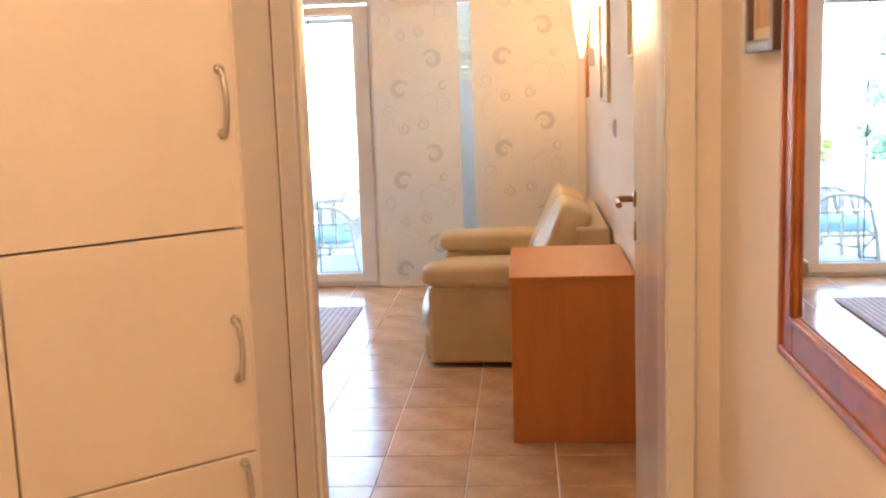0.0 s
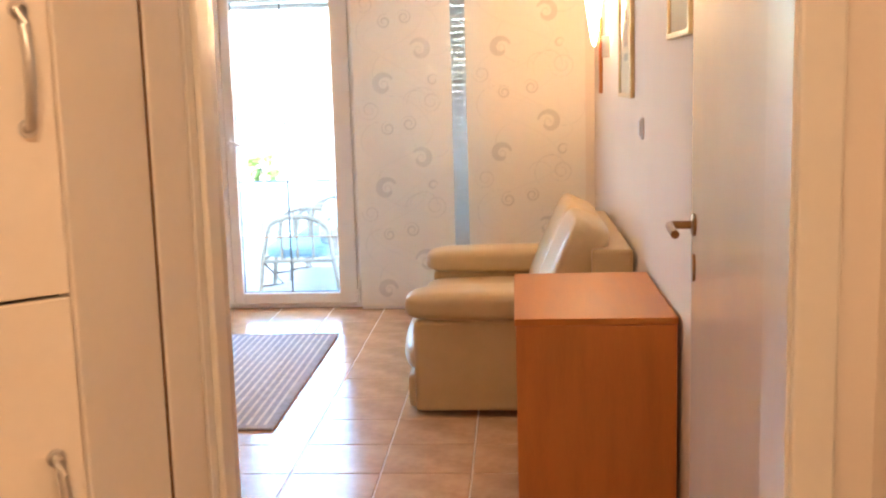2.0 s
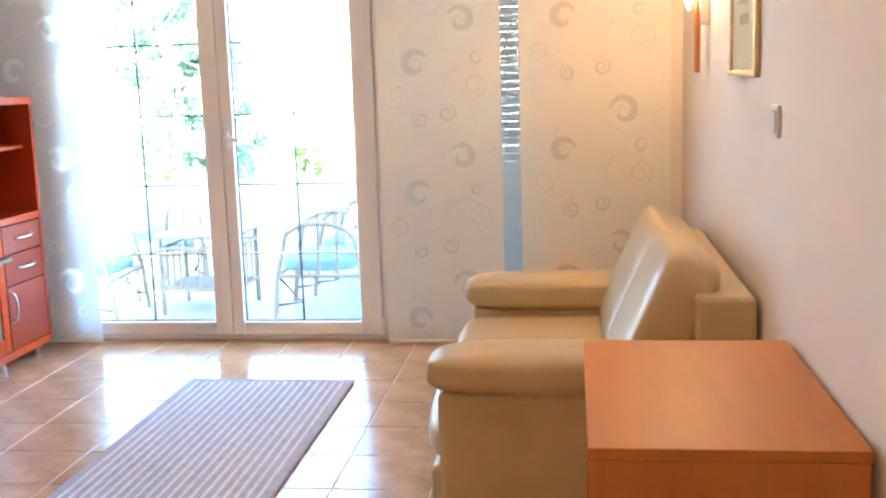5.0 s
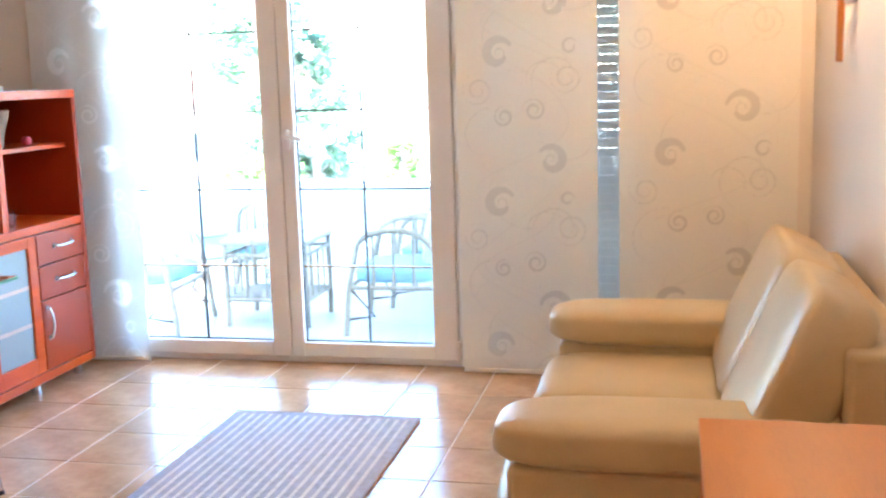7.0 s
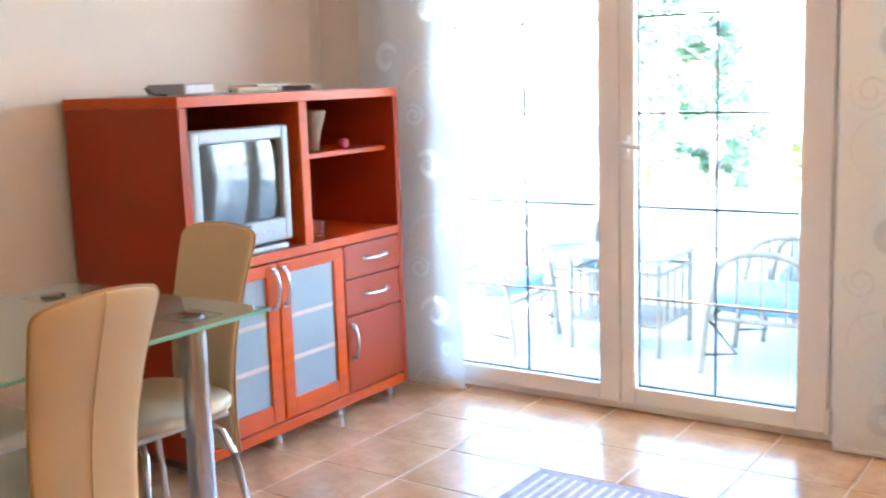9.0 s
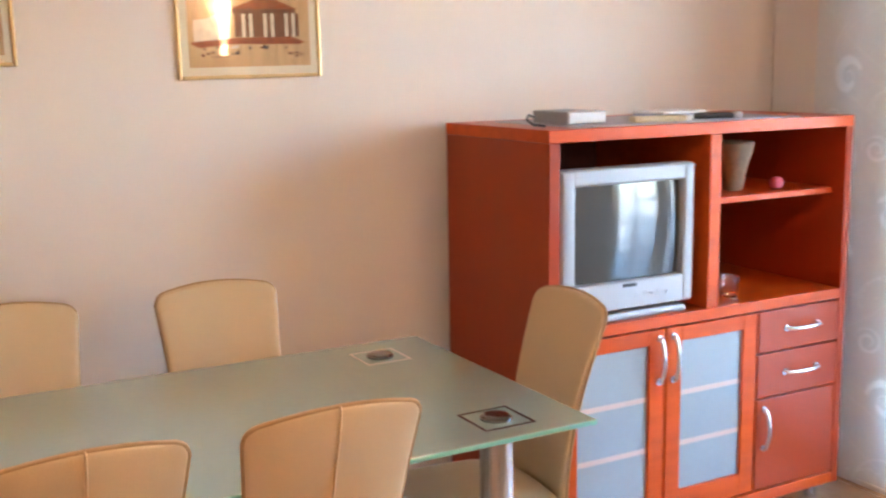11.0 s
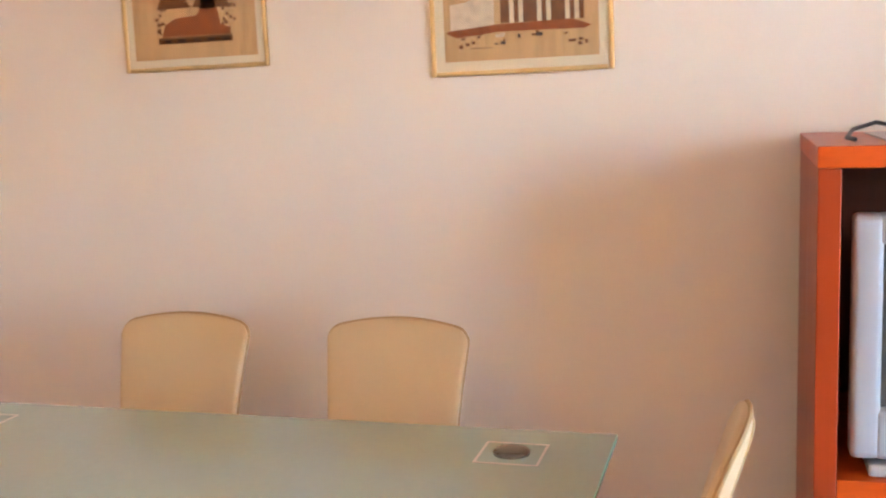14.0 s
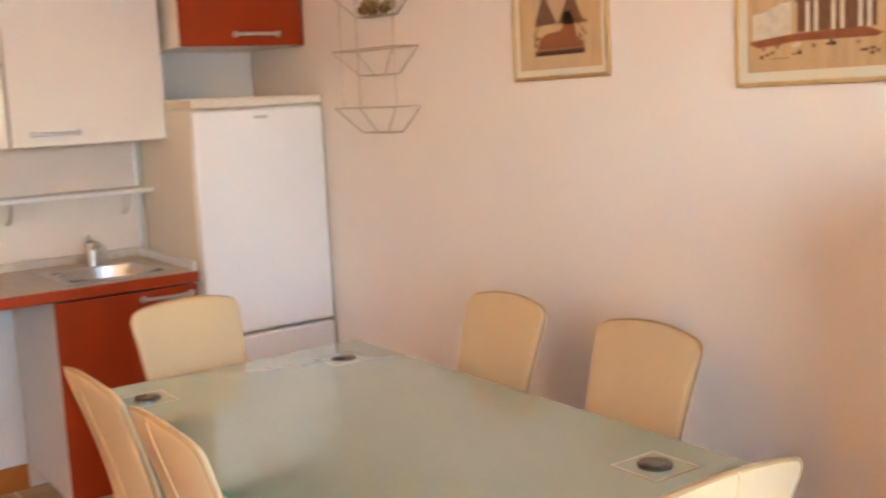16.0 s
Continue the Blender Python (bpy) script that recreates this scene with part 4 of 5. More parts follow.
part("body", lathe([(0.0, 1.0625), (0.03, 1.0625), (0.032, 1.08), (0.042, 1.13), (0.060, 1.19), (0.064, 1.215), (0.058, 1.22), (0.05, 1.19), (0.0, 1.10)], -2.08, 4.05), VASE, vs_)
cdl = thing("candle", "small round pink candle on the shelf", "candle")
part("body", pillow(-2.04, -2.00, 4.16, 4.20, 1.0625, 1.102, 2.6, 6), PINK, cdl)
gl = thing("drinking_glass", "small clear glass on the cabinet's middle board", "glass")
part("bowl", lathe([(0.0, 0.735), (0.026, 0.735), (0.030, 0.80), (0.028, 0.80), (0.024, 0.742), (0.0, 0.742)], -2.00, 3.97, 20), CLEARGLASS, gl)
bt = thing("dark_bottle", "dark bottle standing at the back of the cabinet", "bottle")
part("body", lathe([(0.0, 0.735), (0.04, 0.735), (0.042, 0.86), (0.03, 0.91), (0.014, 0.94), (0.014, 0.985), (0.0, 0.985)], -2.26, 3.93, 20), TVSCREEN, bt)

# ---- dining ----
tab = thing("dining_table", "green sandblasted glass dining table on four steel legs", "table")
X0, X1, Y0, Y1 = -2.037, -1.218, 1.362, 2.866
part("tabletop", box(X0, X1, Y0, Y1, 0.7385, 0.750, 0.002), TABGLASS, tab, "frosted green glass top")

b = box(X1 - 0.001, X1 + 0.002, Y0, Y1, 0.7395, 0.749, 0.001)
box(X0 - 0.002, X0 + 0.001, Y0, Y1, 0.7395, 0.749, 0.001, bm=b)
box(X0, X1, Y1 - 0.001, Y1 + 0.002, 0.7395, 0.749, 0.001, bm=b)
box(X0, X1, Y0 - 0.002, Y0 + 0.001, 0.7395, 0.749, 0.001, bm=b)
part("glass_edge", b, TABEDGE, tab, "bright green polished glass edge")
for lx in (-1.892, -1.330):
    for ly in (1.534, 2.692):
        lg = part("leg", lathe([(0.0, 0.001), (0.042, 0.001), (0.042, 0.012), (0.035, 0.018), (0.035, 0.716), (0.042, 0.720), (0.042, 0.7385), (0.0, 0.7385)], lx, ly, 28), CHROME, tab)
        part("cap", lathe([(0.0, 0.7502), (0.034, 0.7502), (0.034, 0.7545), (0.031, 0.7575), (0.022, 0.7590), (0.0, 0.7595)], lx, ly, 28), CAPMETAL, lg, "polished round bolt cap")
        dark = lx > -1.5 and ly > 2
        m_ = DECAL if dark else DECAL_L
        h, t_ = 0.060, 0.0055
        b = box(lx - h, lx + h, ly - h, ly - h + t_, 0.7501, 0.7506, 0)
        box(lx - h, lx + h, ly + h - t_, ly + h, 0.7501, 0.7506, 0, bm=b)
        box(lx - h, lx - h + t_, ly - h + t_, ly + h - t_, 0.7501, 0.7506, 0, bm=b)
        box(lx + h - t_, lx + h, ly - h + t_, ly + h - t_, 0.7501, 0.7506, 0, bm=b)
        part("square_print", b, m_, tab, "square outline printed round the cap")

CHAIR_W = 0.163


def chair_back():
    """A slightly hollowed back with a gently arched top and round corners; its outline and rear seam too."""
    b = bmesh.new()
    nu = 18
    fs = [0.035 * k for k in range(25)] + [0.87, 0.90, 0.925, 0.945, 0.96, 0.972, 0.982, 0.990, 0.996, 1.0]
    nv = len(fs) - 1
    tall, rnd = 0.640, 0.027
    front, back = {}, {}
    for j, f in enumerate(fs):
        z = 0.26 + f * tall
        d = min(rnd, (1 - f) * tall)
        half = CHAIR_W * (1 - 0.20 * (1 - f ** 2.0)) - (rnd - math.sqrt(max(0, rnd ** 2 - (rnd - d) ** 2)))
        lean = 0.035 - 0.085 * f + 0.045 * math.sin(math.pi * f)
        for i in range(nu + 1):
            u = math.sin(math.pi / 2 * (-1 + 2 * i / nu))
            w = u * half / CHAIR_W
            arch = 0.022 * (1 - w * w) * f ** 5
            hollow = -0.018 * (1 - w * w) * f
            puff = 0.006 + 0.011 * math.sqrt(max(0, 1 - u ** 4)) * math.sqrt(max(0, 1 - (2 * f - 1) ** 14))
            front[i, j] = b.verts.new((u * half, lean + hollow + puff, z + arch))
            back[i, j] = b.verts.new((u * half, lean + hollow - puff, z + arch))
    for j in range(nv):
        for i in range(nu):
            b.faces.new((front[i, j], front[i, j + 1], front[i + 1, j + 1], front[i + 1, j]))
            b.faces.new((back[i, j], back[i + 1, j], back[i + 1, j + 1], back[i, j + 1]))
    loop = [(i, 0) for i in range(nu)] + [(nu, j) for j in range(nv)] + [(i, nv) for i in range(nu, 0, -1)] + [(0, j) for j in range(nv, 0, -1)]
    for k, a in enumerate(loop):
        c = loop[(k + 1) % len(loop)]
        b.faces.new((front[a], front[c], back[c], back[a]))
    edge = [tuple(back[a].co.lerp(front[a].co, 0.12)) for a in loop]
    seam = [tuple(back[nu // 2, j].co + Vector((0, -0.001, 0))) for j in range(3, nv + 1)]
    bmesh.ops.recalc_face_normals(b, faces=b.faces[:])
    return b, edge, seam


def dining_chair():
    th = thing("dining_chair", "tan leatherette dining chair with arched back and chrome legs", "chair", "chairs round the dining table")
    b, edge, seam = chair_back()
    bk_ = part("backrest", b, HIDE, th)
    part("piping", tube(edge, 0.0042, 6, closed=True), PIPING, bk_, "stitched darker edge piping")
    part("seam", tube(seam, 0.0026, 6), HIDE, bk_, "raised vertical rear seam")
    part("seat", pillow(-0.205, 0.205, 0.045, 0.455, 0.405, 0.472, 3.4, 14, 0.006), SEATING, th, "cream padded seat")
    part("seat_plate", box(-0.15, 0.15, 0.08, 0.40, 0.390, 0.407, 0.004), STEEL, th)
    for sx in (-1, 1):
        for sy, ye in ((0.16, 0.06), (0.33, 0.43)):
            pts = [(sx * 0.04, sy, 0.388), (sx * 0.10, sy + (ye - sy) * 0.2, 0.385), (sx * 0.15, sy + (ye - sy) * 0.45, 0.355), (sx * 0.178, sy + (ye - sy) * 0.65, 0.29), (sx * 0.193, sy + (ye - sy) * 0.85, 0.16), (sx * 0.205, ye, 0.012)]
            lg = part("leg", tube(pts, 0.011, 10), CHROME, th)
            part("rubber_foot", tube([(sx * 0.205, ye, 0.0), (sx * 0.205, ye, 0.016)], 0.013, 10), BLACK, lg)
    return th


ch = dining_chair()
ch.matrix_world = pose(-2.165, 1.858, 0, 0, 0, -90)
for x, y, r in ((-2.165, 2.372, -91), (-1.158, 2.243, 90), (-1.158, 1.836, 91), (-1.622, 3.034, 176), (-1.575, 1.265, 2)):
    copy_thing(ch, pose(x, y, 0, 0, 0, r))

# ---- kitchen ----
KB = -0.20
fr = thing("fridge_freezer", "white fridge-freezer with a cream top in the kitchen corner", "fridge")
F0, F1, FY = -2.508, -1.975, 0.408
part("body", box(F0 + 0.003, F1 - 0.003, KB + 0.04, FY - 0.045, 0.03, 1.445, 0.006), FRIDGE_S, fr)
part("top_lid", box(F0, F1, KB + 0.03, FY - 0.004, 1.4455, 1.482, 0.008, 3), FRIDGE_S, fr, "cream plastic lid")
dr = part("fridge_door", box(F0 + 0.002, F1 - 0.002, FY - 0.043, FY, 0.602, 1.438, 0.010, 3), FRIDGE, fr)
part("badge", box(-2.27, -2.215, FY, FY + 0.002, 1.40, 1.412, 0.001), STEEL, dr)
part("freezer_door", box(F0 + 0.002, F1 - 0.002, FY - 0.043, FY, 0.06, 0.592, 0.010, 3), FRIDGE, fr)
for x in (F0 + 0.06, F1 - 0.06):
    for y in (KB + 0.1, FY - 0.1):
        part("foot", lathe([(0.0, 0.0), (0.018, 0.0), (0.018, 0.031), (0.0, 0.031)], x, y, 14), BLACK, fr)

kx0, kx1, ky = -1.955, 0.090, 0.402
ct = thing("worktop", "grey-beige kitchen worktop with a cherry front edge", "worktop")
b = box(kx0, -1.888, KB + 0.012, ky - 0.012, 0.826, 0.862, 0.002)
box(-1.512, kx1, KB + 0.012, ky - 0.012, 0.826, 0.862, 0.002, bm=b)
box(-1.888, -1.512, KB + 0.012, 0.002, 0.826, 0.862, 0.002, bm=b)
box(-1.888, -1.512, 0.313, ky - 0.012, 0.826, 0.862, 0.002, bm=b)
part("slab", b, WORKTOP, ct)
part("front_edge", box(kx0, kx1, ky - 0.0118, ky + 0.003, 0.822, 0.861, 0.004), CHERRY, ct, "cherry edge strip")
part("end_edge", box(kx1 + 0.0002, kx1 + 0.008, KB + 0.012, ky + 0.003, 0.822, 0.861, 0.003), CHERRY, ct, "cherry edge strip")
part("upstand", box(kx0, kx1, KB + 0.001, KB + 0.0118, 0.826, 0.895, 0.003), WORKTOP, ct)
part("side_upstand", box(kx0 - 0.001, kx0 + 0.012, KB + 0.012, ky - 0.02, 0.8625, 0.895, 0.003), CHIP, ct)


def base_unit(x0, x1, label):
    th = thing("base_cabinet", label, "cabinet", "kitchen base units")
    part("side_panel", box(x0, x0 + 0.018, KB + 0.02, ky - 0.03, 0.10, 0.8255, 0.001), CHIP, th)
    part("side_panel", box(x1 - 0.018, x1, KB + 0.02, ky - 0.03, 0.10, 0.8255, 0.001), CHIP, th)
    part("bottom_board", box(x0 + 0.0182, x1 - 0.0182, KB + 0.02, ky - 0.03, 0.10, 0.118, 0.001), CHIP, th)
    part("back_panel", box(x0 + 0.0182, x1 - 0.0182, KB + 0.012, KB + 0.019, 0.10, 0.8255, 0), CHIP, th)
    dr_ = part("door", box(x0 + 0.002, x1 - 0.002, ky - 0.0295, ky - 0.011, 0.104, 0.815, 0.003), CHERRY, th, "cherry veneer door")
    bow_handle(dr_, (x0 + 0.03, ky - 0.011, 0.785), (x0 + 0.21 if x1 - x0 > 0.3 else x1 - 0.03, ky - 0.011, 0.785), (0, 0.028, 0), STEEL, 0.0075)
    part("plinth", box(x0, x1, ky - 0.075, ky - 0.06, 0.0, 0.0995, 0.001), WORKTOP, th)
    return th


base_unit(-1.435 - 0.52, -1.435, "cherry sink unit with white sides under the worktop")
base_unit(-0.82, -0.36, "cherry base unit under the worktop")
base_unit(-0.355, 0.082, "cherry end unit with a white side under the worktop")
# open bay between the units
bay = thing("appliance_bay", "empty bay with a white back for a dishwasher", "open bay")
part("back_panel", box(-1.43, -0.825, KB + 0.004, KB + 0.011, 0.10, 0.82, 0), CHIP, bay)
part("skirting", box(-1.43, -0.825, KB + 0.004, KB + 0.018, 0.0, 0.0995, 0.002), BEECH_H, bay, "brown tiled skirting")

sk = thing("kitchen_sink", "stainless steel sink let into the worktop", "sink")
b = bmesh.new()
sx0, sx1, sy0, sy1 = -1.90, -1.50, -0.02, 0.335
for x0_, x1_, y0_, y1_ in ((sx0, sx1, sy0, sy0 + 0.03), (sx0, sx1, sy1 - 0.03, sy1), (sx0, sx0 + 0.03, sy0 + 0.03, sy1 - 0.03), (sx1 - 0.03, sx1, sy0 + 0.03, sy1 - 0.03)):
    box(x0_, x1_, y0_, y1_, 0.8622, 0.8665, 0.001, 1, bm=b)
part("rim", b, STEEL, sk)
b = lathe([(0.0, 0.742), (0.12, 0.742), (0.150, 0.758), (0.164, 0.845), (0.170, 0.8664), (0.188, 0.8666), (0.186, 0.8640), (0.172, 0.855), (0.156, 0.750), (0.0, 0.735)], 0, 0, 36)
turned(b, pose((sx0 + sx1) / 2, (sy0 + sy1) / 2, 0) @ Matrix.Diagonal((1.0, 0.88, 1, 1)))
part("bowl", b, STEEL, sk)
tp = thing("kitchen_tap", "steel mixer tap behind the sink", "tap")
part("body", lathe([(0.0, 0.8622), (0.026, 0.8622), (0.024, 0.90), (0.020, 0.955), (0.0, 0.965)], -1.715, -0.05, 20), STEEL, tp)
part("spout", tube([(-1.715, -0.045, 0.93), (-1.715, 0.02, 0.955), (-1.715, 0.09, 0.95), (-1.715, 0.10, 0.93)], 0.011, 10), STEEL, tp)
part("lever", tube([(-1.715, -0.05, 0.96), (-1.70, -0.03, 0.985), (-1.685, 0.0, 0.995)], 0.007, 8), STEEL, tp)

solid("splashback", box(-1.962, 0.09, KB + 0.0005, KB + 0.004, 0.896, 1.336, 0), BACKSPLASH, "beige laminate splashback panel behind the worktop", "splashback")
solid("splashback_trim", box(-1.974, -1.962, KB + 0.0005, KB + 0.014, 0.87, 1.336, 0.002), STEEL, "steel end strip of the splashback", "trim")

wsx = thing("wall_shelf", "narrow white wall shelf on curved brackets over the worktop", "shelf")
part("board", box(-1.985, -0.60, KB + 0.005, KB + 0.150, 1.128, 1.145, 0.003), CHIP, wsx)
for x in (-1.90, -1.45, -1.0):
    part("bracket", tube(arc(x, KB + 0.008, 1.127, 0.085, -90, 0, "yz", 8), 0.006, 8), STEEL, wsx)


def wall_unit(x0, x1, z0, z1, yf, m_, label, hx=None):
    th = thing("wall_cabinet", label, "cabinet", "kitchen wall units")
    part("body", box(x0 + 0.001, x1 - 0.001, KB + 0.001, yf - 0.0195, z0, z1, 0.002), KITCHEN_W, th)
    dr_ = part("door", box(x0 + 0.002, x1 - 0.002, yf - 0.019, yf, z0 + 0.002, z1 - 0.002, 0.003), m_, th)
    if hx:
        bow_handle(dr_, (hx[0], yf, z0 + 0.045), (hx[1], yf, z0 + 0.045), (0, 0.026, 0), STEEL, 0.0075)
    return th


wall_unit(-1.976, -1.412, 1.337, 2.05, 0.155, KITCHEN_W, "cream wall cabinet over the sink", (-1.645, -1.485))
wall_unit(-1.408, -0.85, 1.337, 1.625, 0.155, KITCHEN_W, "cream low wall cabinet in the kitchen row", (-1.33, -1.17))
wall_unit(-1.408, -0.85, 1.630, 2.05, 0.155, KITCHEN_W, "cream upper wall cabinet in the kitchen row", (-1.33, -1.17))
wall_unit(-2.515, -2.005, 1.672, 2.05, 0.282, CHERRY, "cherry wall cabinet above the fridge", (-2.40, -2.225))
part("recess_panel", box(-2.515, -1.98, KB + 0.0005, KB + 0.004, 1.483, 1.671, 0), CHIP)
bpy.data.objects["recess_panel"]["label"] = "pale panel on the wall above the fridge"
bpy.data.objects["recess_panel"]["category"] = "wall panel"

rk = thing("hanging_wire_rack", "three-tier bronze wire basket rack hanging on the wall", "wire rack")
for zr in (1.424, 1.625, 1.825):
    yc, hw, hb, dpt = 0.870, 0.200, 0.080, 0.10
    xa, xb = XL + 0.006, XL + 0.006 + dpt
    part("basket_rim", tube([(xa, yc - hw, zr), (xb, yc - hw, zr), (xb, yc + hw, zr), (xa, yc + hw, zr)], 0.0023, 8, closed=True), WIRE, rk)
    part("basket_base", tube([(xa, yc - hb, zr - 0.088), (xb - 0.04, yc - hb, zr - 0.088), (xb - 0.04, yc + hb, zr - 0.088), (xa, yc + hb, zr - 0.088)], 0.0021, 8, closed=True), WIRE, rk)
    for k in (-1, 1):
        part("basket_rib", tube([(xb, yc + k * hw, zr), (xb - 0.04, yc + k * hb, zr - 0.088)], 0.0026, 8), WIRE, rk)
        part("basket_rib", tube([(xa, yc + k * hw, zr), (xa, yc + k * hb, zr - 0.088)], 0.0026, 8), WIRE, rk)
    for k in range(5):
        y = yc - hb + k * hb / 2
        part("basket_wire", tube([(xa, y, zr - 0.088), (xb - 0.04, y, zr - 0.088)], 0.0016, 6), WIRE, rk)
for y, xq in ((0.690, XL + 0.012), (1.05, XL + 0.09), (0.725, XL + 0.10)):
    part("upright", tube([(xq, y, 1.424), (xq, y, 2.05)], 0.0022, 6), WIRE, rk)
part("hook", tube([(XL + 0.001, 0.89, 2.05), (XL + 0.16, 0.89, 2.05)], 0.006, 8), WIRE, rk)
part("top_bar", tube([(XL + 0.012, 0.69, 2.05), (XL + 0.10, 0.725, 2.05), (XL + 0.09, 1.05, 2.05)], 0.003, 8, closed=True), WIRE, rk)
dfl = thing("dried_fruit", "brown dried fruits and leaves lying in the top basket", "dried fruit")
rng = random.Random(4)
for k in range(9):
    y, x, r_ = 0.81 + 0.16 * rng.random(), XL + 0.03 + 0.09 * rng.random(), rng.uniform(0.014, 0.024)
    part("fruit", pillow(x - r_, x + r_, y - r_, y + r_, 1.741 + 0.004 * (k % 3), 1.741 + 0.004 * (k % 3) + 2 * r_, 2.3, 5, 0.2, seed=k), DRIED, dfl)

# ---- balcony ----
BZ = -0.20
bal = structure("balcony_floor", box(-4.2, 3.0, 4.94, 7.45, BZ - 0.16, BZ, 0), BALC, "pale tiled balcony floor slab", "balcony floor")
structure("outer_sill", box(-2.0, 0.70, 4.66, 4.955, -0.045, -0.004, 0.004), CONCRETE, "pale stone threshold of the balcony door", "sill")
structure("parapet", box(-4.2, 3.0, 7.34, 7.46, BZ - 0.16, 0.10, 0.006), CONCRETE, "low white rendered balcony parapet", "parapet")
# unseen slab, added to keep part of the sky light off the balcony
structure("balcony_sky_block", box(-4.2, 3.0, 4.94, 7.46, 2.50, 2.68, 0.01), CONCRETE, "unseen white slab added above the balcony to block sky light", "balcony roof")
ral = thing("balcony_rail", "thin grey metal balcony railing", "railing")
part("top_rail", tube([(-4.2, 7.38, 0.565), (3.0, 7.38, 0.565)], 0.018, 12), RAIL, ral)
part("lower_rail", tube([(-4.2, 7.38, 0.20), (3.0, 7.38, 0.20)], 0.010, 10), RAIL, ral)
for i in range(9):
    part("post", tube([(-4.1 + i * 0.87, 7.38, 0.095), (-4.1 + i * 0.87, 7.38, 0.56)], 0.011, 10), RAIL, ral)
p = part("panel_glass", box(-4.15, 2.95, 7.395, 7.401, 0.12, 0.54, 0), mat("frosted_rail_glass", (0.78, 0.80, 0.80), 0.4, vary=0.02), ral, "pale opal balustrade panel")


def rattan_chair(group):
    """Faces +x; origin on the floor at the middle of the seat."""
    th = thing("rattan_armchair", "pale rattan armchair with bowed arms and a blue cushion", "armchair", group)
    for sy in (-0.29, 0.29):
        hoop = [(0.30, sy, 0.0), (0.27, sy, 0.30), (0.22, sy, 0.52)] + arc(0.0, sy, 0.52, 0.22, 0, 180, "xz", 10, 0.11)[1:-1] + [(-0.24, sy, 0.52), (-0.27, sy, 0.30), (-0.32, sy, 0.0)]
        arm = part("arm_hoop", tube(hoop, 0.017, 10), RATTAN, th)
        for x in (-0.12, 0.0, 0.12):
            part("arm_bar", tube([(x, sy, 0.29), (x, sy, 0.61 - 0.12 * abs(x))], 0.010, 8), RATTAN, arm)
        part("side_rail", tube([(0.27, sy, 0.29), (-0.27, sy, 0.29)], 0.014, 10), RATTAN, th)
        part("brace", tube([(0.26, sy, 0.28), (0.12, sy, 0.12), (0.285, sy, 0.10)], 0.010, 8), RATTAN_D, th)
    for x, z in ((0.27, 0.29), (-0.27, 0.29), (-0.25, 0.60)):
        part("cross_rail", tube([(x, -0.29, z), (x, 0.29, z)], 0.014, 10), RATTAN, th)
    for k in range(5):
        y = -0.2 + k * 0.1
        part("back_bar", tube([(-0.265, y, 0.30), (-0.25, y, 0.60)], 0.009, 8), RATTAN, th)
    part("cushion", pillow(-0.25, 0.27, -0.27, 0.27, 0.30, 0.41, 4, 10, 0.02), BLUE, th, "sky-blue patterned seat cushion")
    part("back_cushion", turned(pillow(-0.05, 0.05, -0.25, 0.25, 0.0, 0.32, 4, 10, 0.02), pose(-0.19, 0, 0.40, 0, -8, 0)), PALECUSH, th, "pale blue-white back cushion")
    return th


rc_ = rattan_chair("balcony armchairs")
rc_.matrix_world = pose(-0.88, 6.21, BZ, 0, 0, 182)
for x, y, r in ((-0.78, 6.95, 178), (-2.48, 6.02, 3), (-2.40, 6.92, -38)):
    copy_thing(rc_, pose(x, y, BZ, 0, 0, r))
ctb = thing("rattan_coffee_table", "pale rattan coffee table with a slatted shelf", "coffee table")
x0, x1, y0, y1 = -2.01, -1.44, 6.05, 6.55
part("tabletop", box(x0, x1, y0, y1, 0.315, 0.345, 0.01, 3), RATTAN, ctb)
for x in (x0 + 0.025, x1 - 0.025):
    for y in (y0 + 0.025, y1 - 0.025):
        part("leg", tube([(x, y, BZ), (x, y, 0.316)], 0.017, 10), RATTAN, ctb)
for a, c in (((x0 + 0.025, y0 + 0.025), (x1 - 0.025, y0 + 0.025)), ((x0 + 0.025, y1 - 0.025), (x1 - 0.025, y1 - 0.025)), ((x0 + 0.025, y0 + 0.025), (x0 + 0.025, y1 - 0.025)), ((x1 - 0.025, y0 + 0.025), (x1 - 0.025, y1 - 0.025))):
    for z in (-0.03, 0.25):
        part("rail", tube([(*a, z), (*c, z)], 0.012, 8), RATTAN, ctb)
    for f in (0.25, 0.5, 0.75):
        x, y = a[0] + (c[0] - a[0]) * f, a[1] + (c[1] - a[1]) * f
        part("spindle", tube([(x, y, -0.03), (x, y, 0.25)], 0.008, 8), RATTAN, ctb)
for k in range(9):
    y = y0 + 0.08 + k * (y1 - y0 - 0.16) / 8
    part("shelf_slat", box(x0 + 0.02, x1 - 0.02, y - 0.02, y + 0.02, -0.03, -0.018, 0.003), RATTAN, ctb)

# ---- outside ----
GZ = -3.2
b = bmesh.new()
bmesh.ops.create_grid(b, x_segments=40, y_segments=40, size=1500)
for v in b.verts:
    v.co.z = GZ
structure("ground", b, GRASS, "pale sunlit open ground below the balcony", "ground")


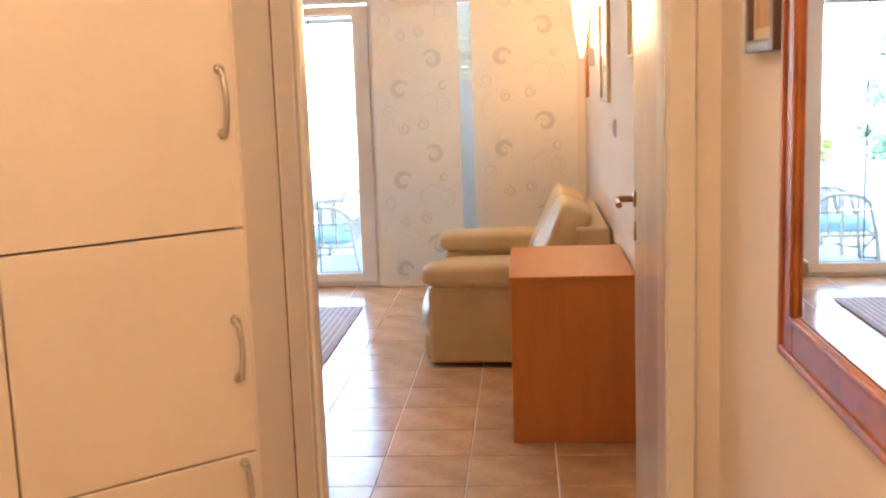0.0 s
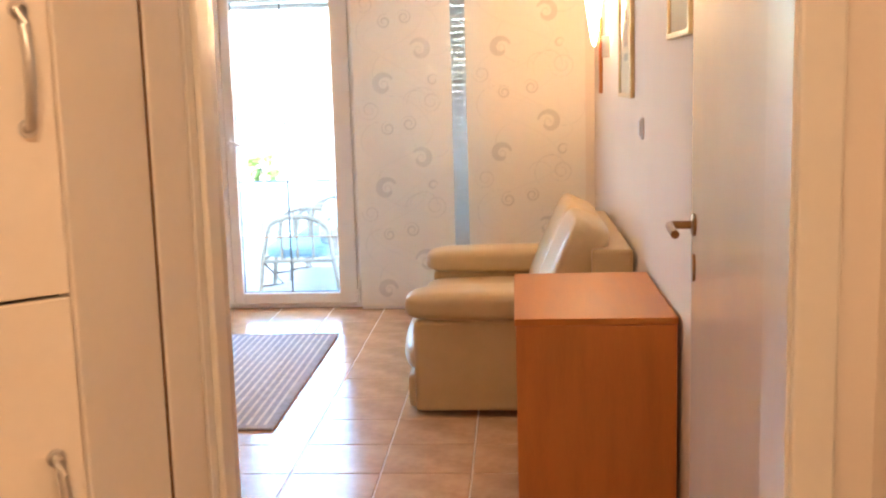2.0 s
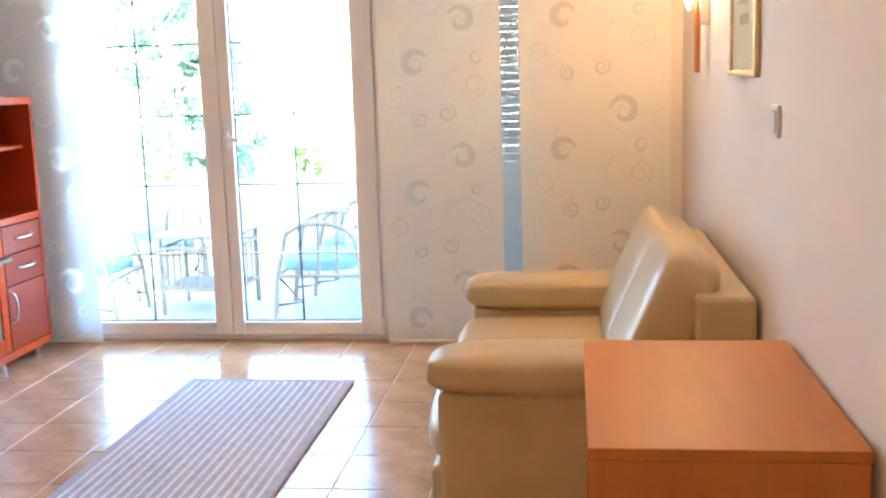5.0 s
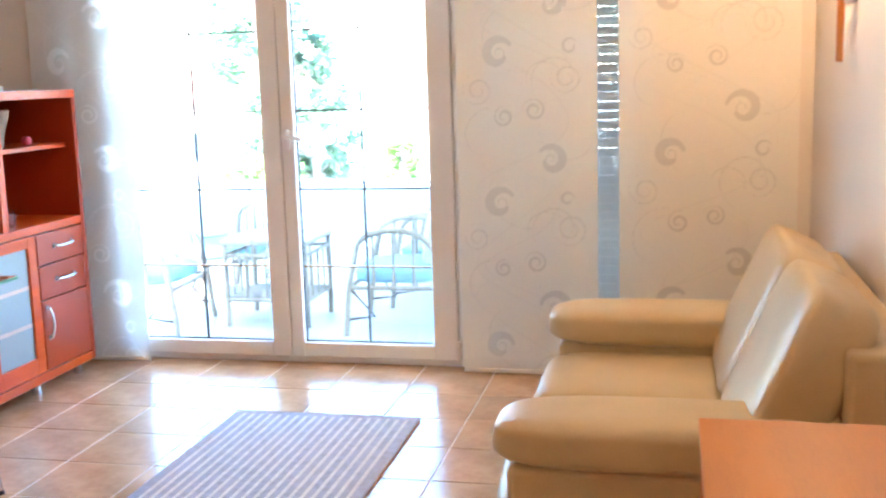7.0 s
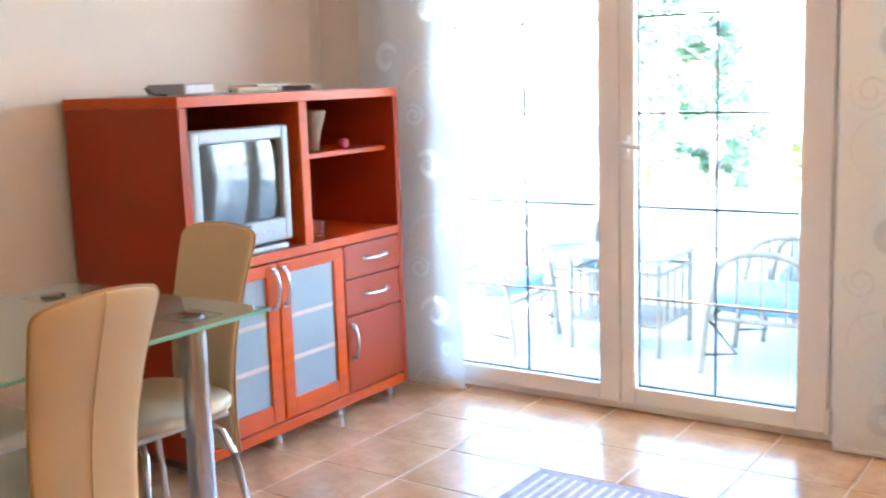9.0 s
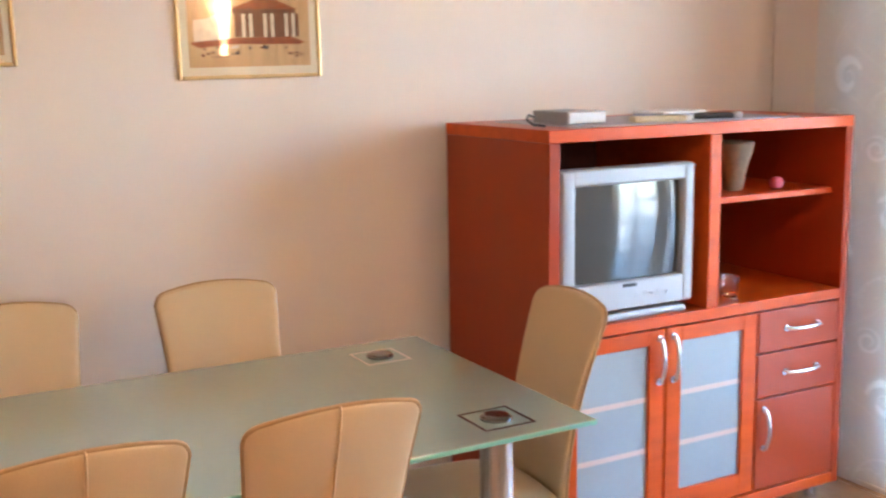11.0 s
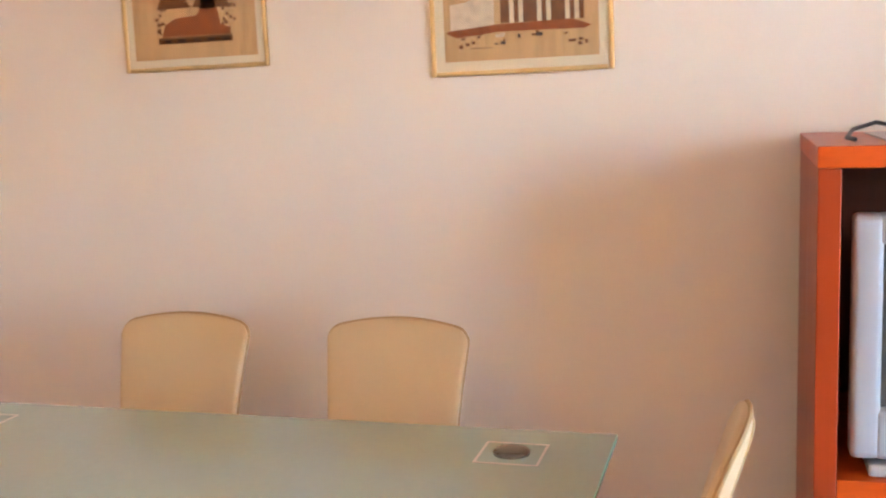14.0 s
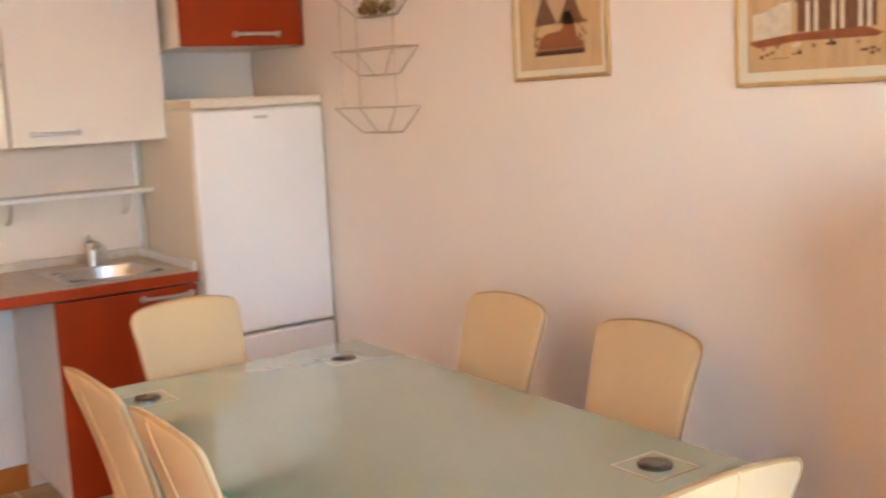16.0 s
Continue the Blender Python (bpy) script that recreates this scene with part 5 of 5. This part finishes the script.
def tree(x, y, z0, height, rad, seed, n, material, label, name="tree", base=0.25):
    th = thing(name, label, "tree", at=(x, y, z0))
    rng_ = random.Random(seed)
    part("trunk", tube([(0, 0, 0), (0.05, 0.03, height * 0.3), (-0.04, 0.02, height * 0.65), (0, 0, height * 0.95)], 0.05 * height * 0.35, 10, r2=0.02), BARK, th)
    for k in range(9):
        a, f = rng_.uniform(0, 6.28), rng_.uniform(base, 0.85)
        part("limb", tube([(0, 0, height * f), (math.cos(a) * rad * 0.4, math.sin(a) * rad * 0.4, height * (f + 0.06)), (math.cos(a) * rad * 0.85, math.sin(a) * rad * 0.85, height * (f + 0.10))], 0.035, 6, r2=0.008), BARK, th)
    vs, fs = [], []
    clumps = []
    for k in range(46):
        f = rng_.uniform(base, 1.0)
        r = rad * (0.35 + 0.65 * math.sin(math.pi * min(1, (f - base) / (1 - base) * 0.85 + 0.12))) * rng_.uniform(0.45, 1.0)
        a = rng_.uniform(0, 6.28)
        clumps.append((r * math.cos(a), r * math.sin(a), f * height, rad * rng_.uniform(0.16, 0.34)))
    for k in range(n):
        cx, cy, cz, cr = rng_.choice(clumps)
        d = Vector((rng_.gauss(0, 1), rng_.gauss(0, 1), rng_.gauss(0, 1))).normalized() * cr * rng_.random() ** 0.4
        c = Vector((cx, cy, cz)) + d
        u = Vector((rng_.gauss(0, 1), rng_.gauss(0, 1), rng_.gauss(0, 0.6))).normalized()
        w = u.orthogonal().normalized()
        s = rng_.uniform(0.05, 0.10)
        i = len(vs)
        vs += [tuple(c - u * s), tuple(c + w * s * 0.45), tuple(c + u * s), tuple(c - w * s * 0.45)]
        fs.append((i, i + 1, i + 2, i + 3))
    me = bpy.data.meshes.new("crown")
    me.from_pydata(vs, [], fs)
    me.materials.append(material)
    ob = new("crown", me)
    ob.parent = th
    return th


tree(-9.1, 24.5, GZ, 10.5, 1.35, 3, 13000, LEAF, "tall slender green tree beyond the balcony", base=0.28)
tree(-8.2, 25.5, GZ, 5.6, 1.2, 7, 7000, LEAF, "lower green tree beside the tall tree", base=0.22)
tree(-5.0, 22.0, GZ, 3.1, 0.5, 11, 3500, LEAF_Y, "yellow-green shrub beyond the balcony", "shrub", 0.15)
tree(-7.6, 20.0, GZ, 2.9, 1.3, 13, 4500, LEAF_Y, "yellow-green shrub beyond the balcony", "shrub", 0.15)

hs = thing("far_house", "pale pink rendered house with a tiled roof", "house", at=(-18.2, 40, GZ))
part("wall", box(-3.5, 3.5, 0, 6, 0, 3.6, 0.02), FACADE, hs)
b = bmesh.new()
q = [b.verts.new(p) for p in ((-3.8, -0.3, 3.6), (3.8, -0.3, 3.6), (3.8, 6.3, 3.6), (-3.8, 6.3, 3.6), (-3.8, 3, 5.0), (3.8, 3, 5.0))]
for f in ((0, 1, 5, 4), (2, 3, 4, 5), (0, 4, 3), (1, 2, 5), (3, 2, 1, 0)):
    b.faces.new([q[i] for i in f])
bmesh.ops.recalc_face_normals(b, faces=b.faces[:])
part("roof", b, ROOF, hs, sm=False)
for x in (-2.2, 0, 2.2):
    w_ = part("window", box(x - 0.5, x + 0.5, -0.04, 0.02, 1.2, 2.5, 0.01), CHIP, hs)
    part("pane", box(x - 0.42, x + 0.42, -0.05, -0.041, 1.28, 2.42, 0), DARKPANE, w_)

# ---- floor tiles ----
TPX, TPY, TX0, TY0 = 0.331, 0.313, 0.613, 1.083


def tile_mesh(w, h, name):
    b_ = box(0, w, 0, h, -0.006, 0.0, 0.0018, 1)
    me = bpy.data.meshes.new(name)
    b_.to_mesh(me)
    b_.free()
    me.materials.append(TILE)
    return me


cache = {}
for i in range(-10, 3):
    for j in range(-18, 12):
        xa, ya = TX0 + i * TPX + 0.003, TY0 + j * TPY + 0.003
        xb, yb = xa + TPX - 0.006, ya + TPY - 0.006
        lim = (XL, XR, -0.34, YW) if yb > -0.33 else (-0.42, XR, -4.3, -0.48)
        if xa > 0.2:
            lim = (XL, XR, -4.3, YW)
        xa, xb, ya, yb = max(xa, lim[0]), min(xb, lim[1]), max(ya, lim[2]), min(yb, lim[3])
        if xb - xa < 0.02 or yb - ya < 0.02:
            continue
        key = (round(xb - xa, 3), round(yb - ya, 3))
        if key not in cache:
            cache[key] = tile_mesh(*key, "tile")
        t_ = new("tile", cache[key])
        t_.location = (xa, ya, 0.0006 * ((i * 7 + j * 3) % 3 - 1))
        t_.parent = floor
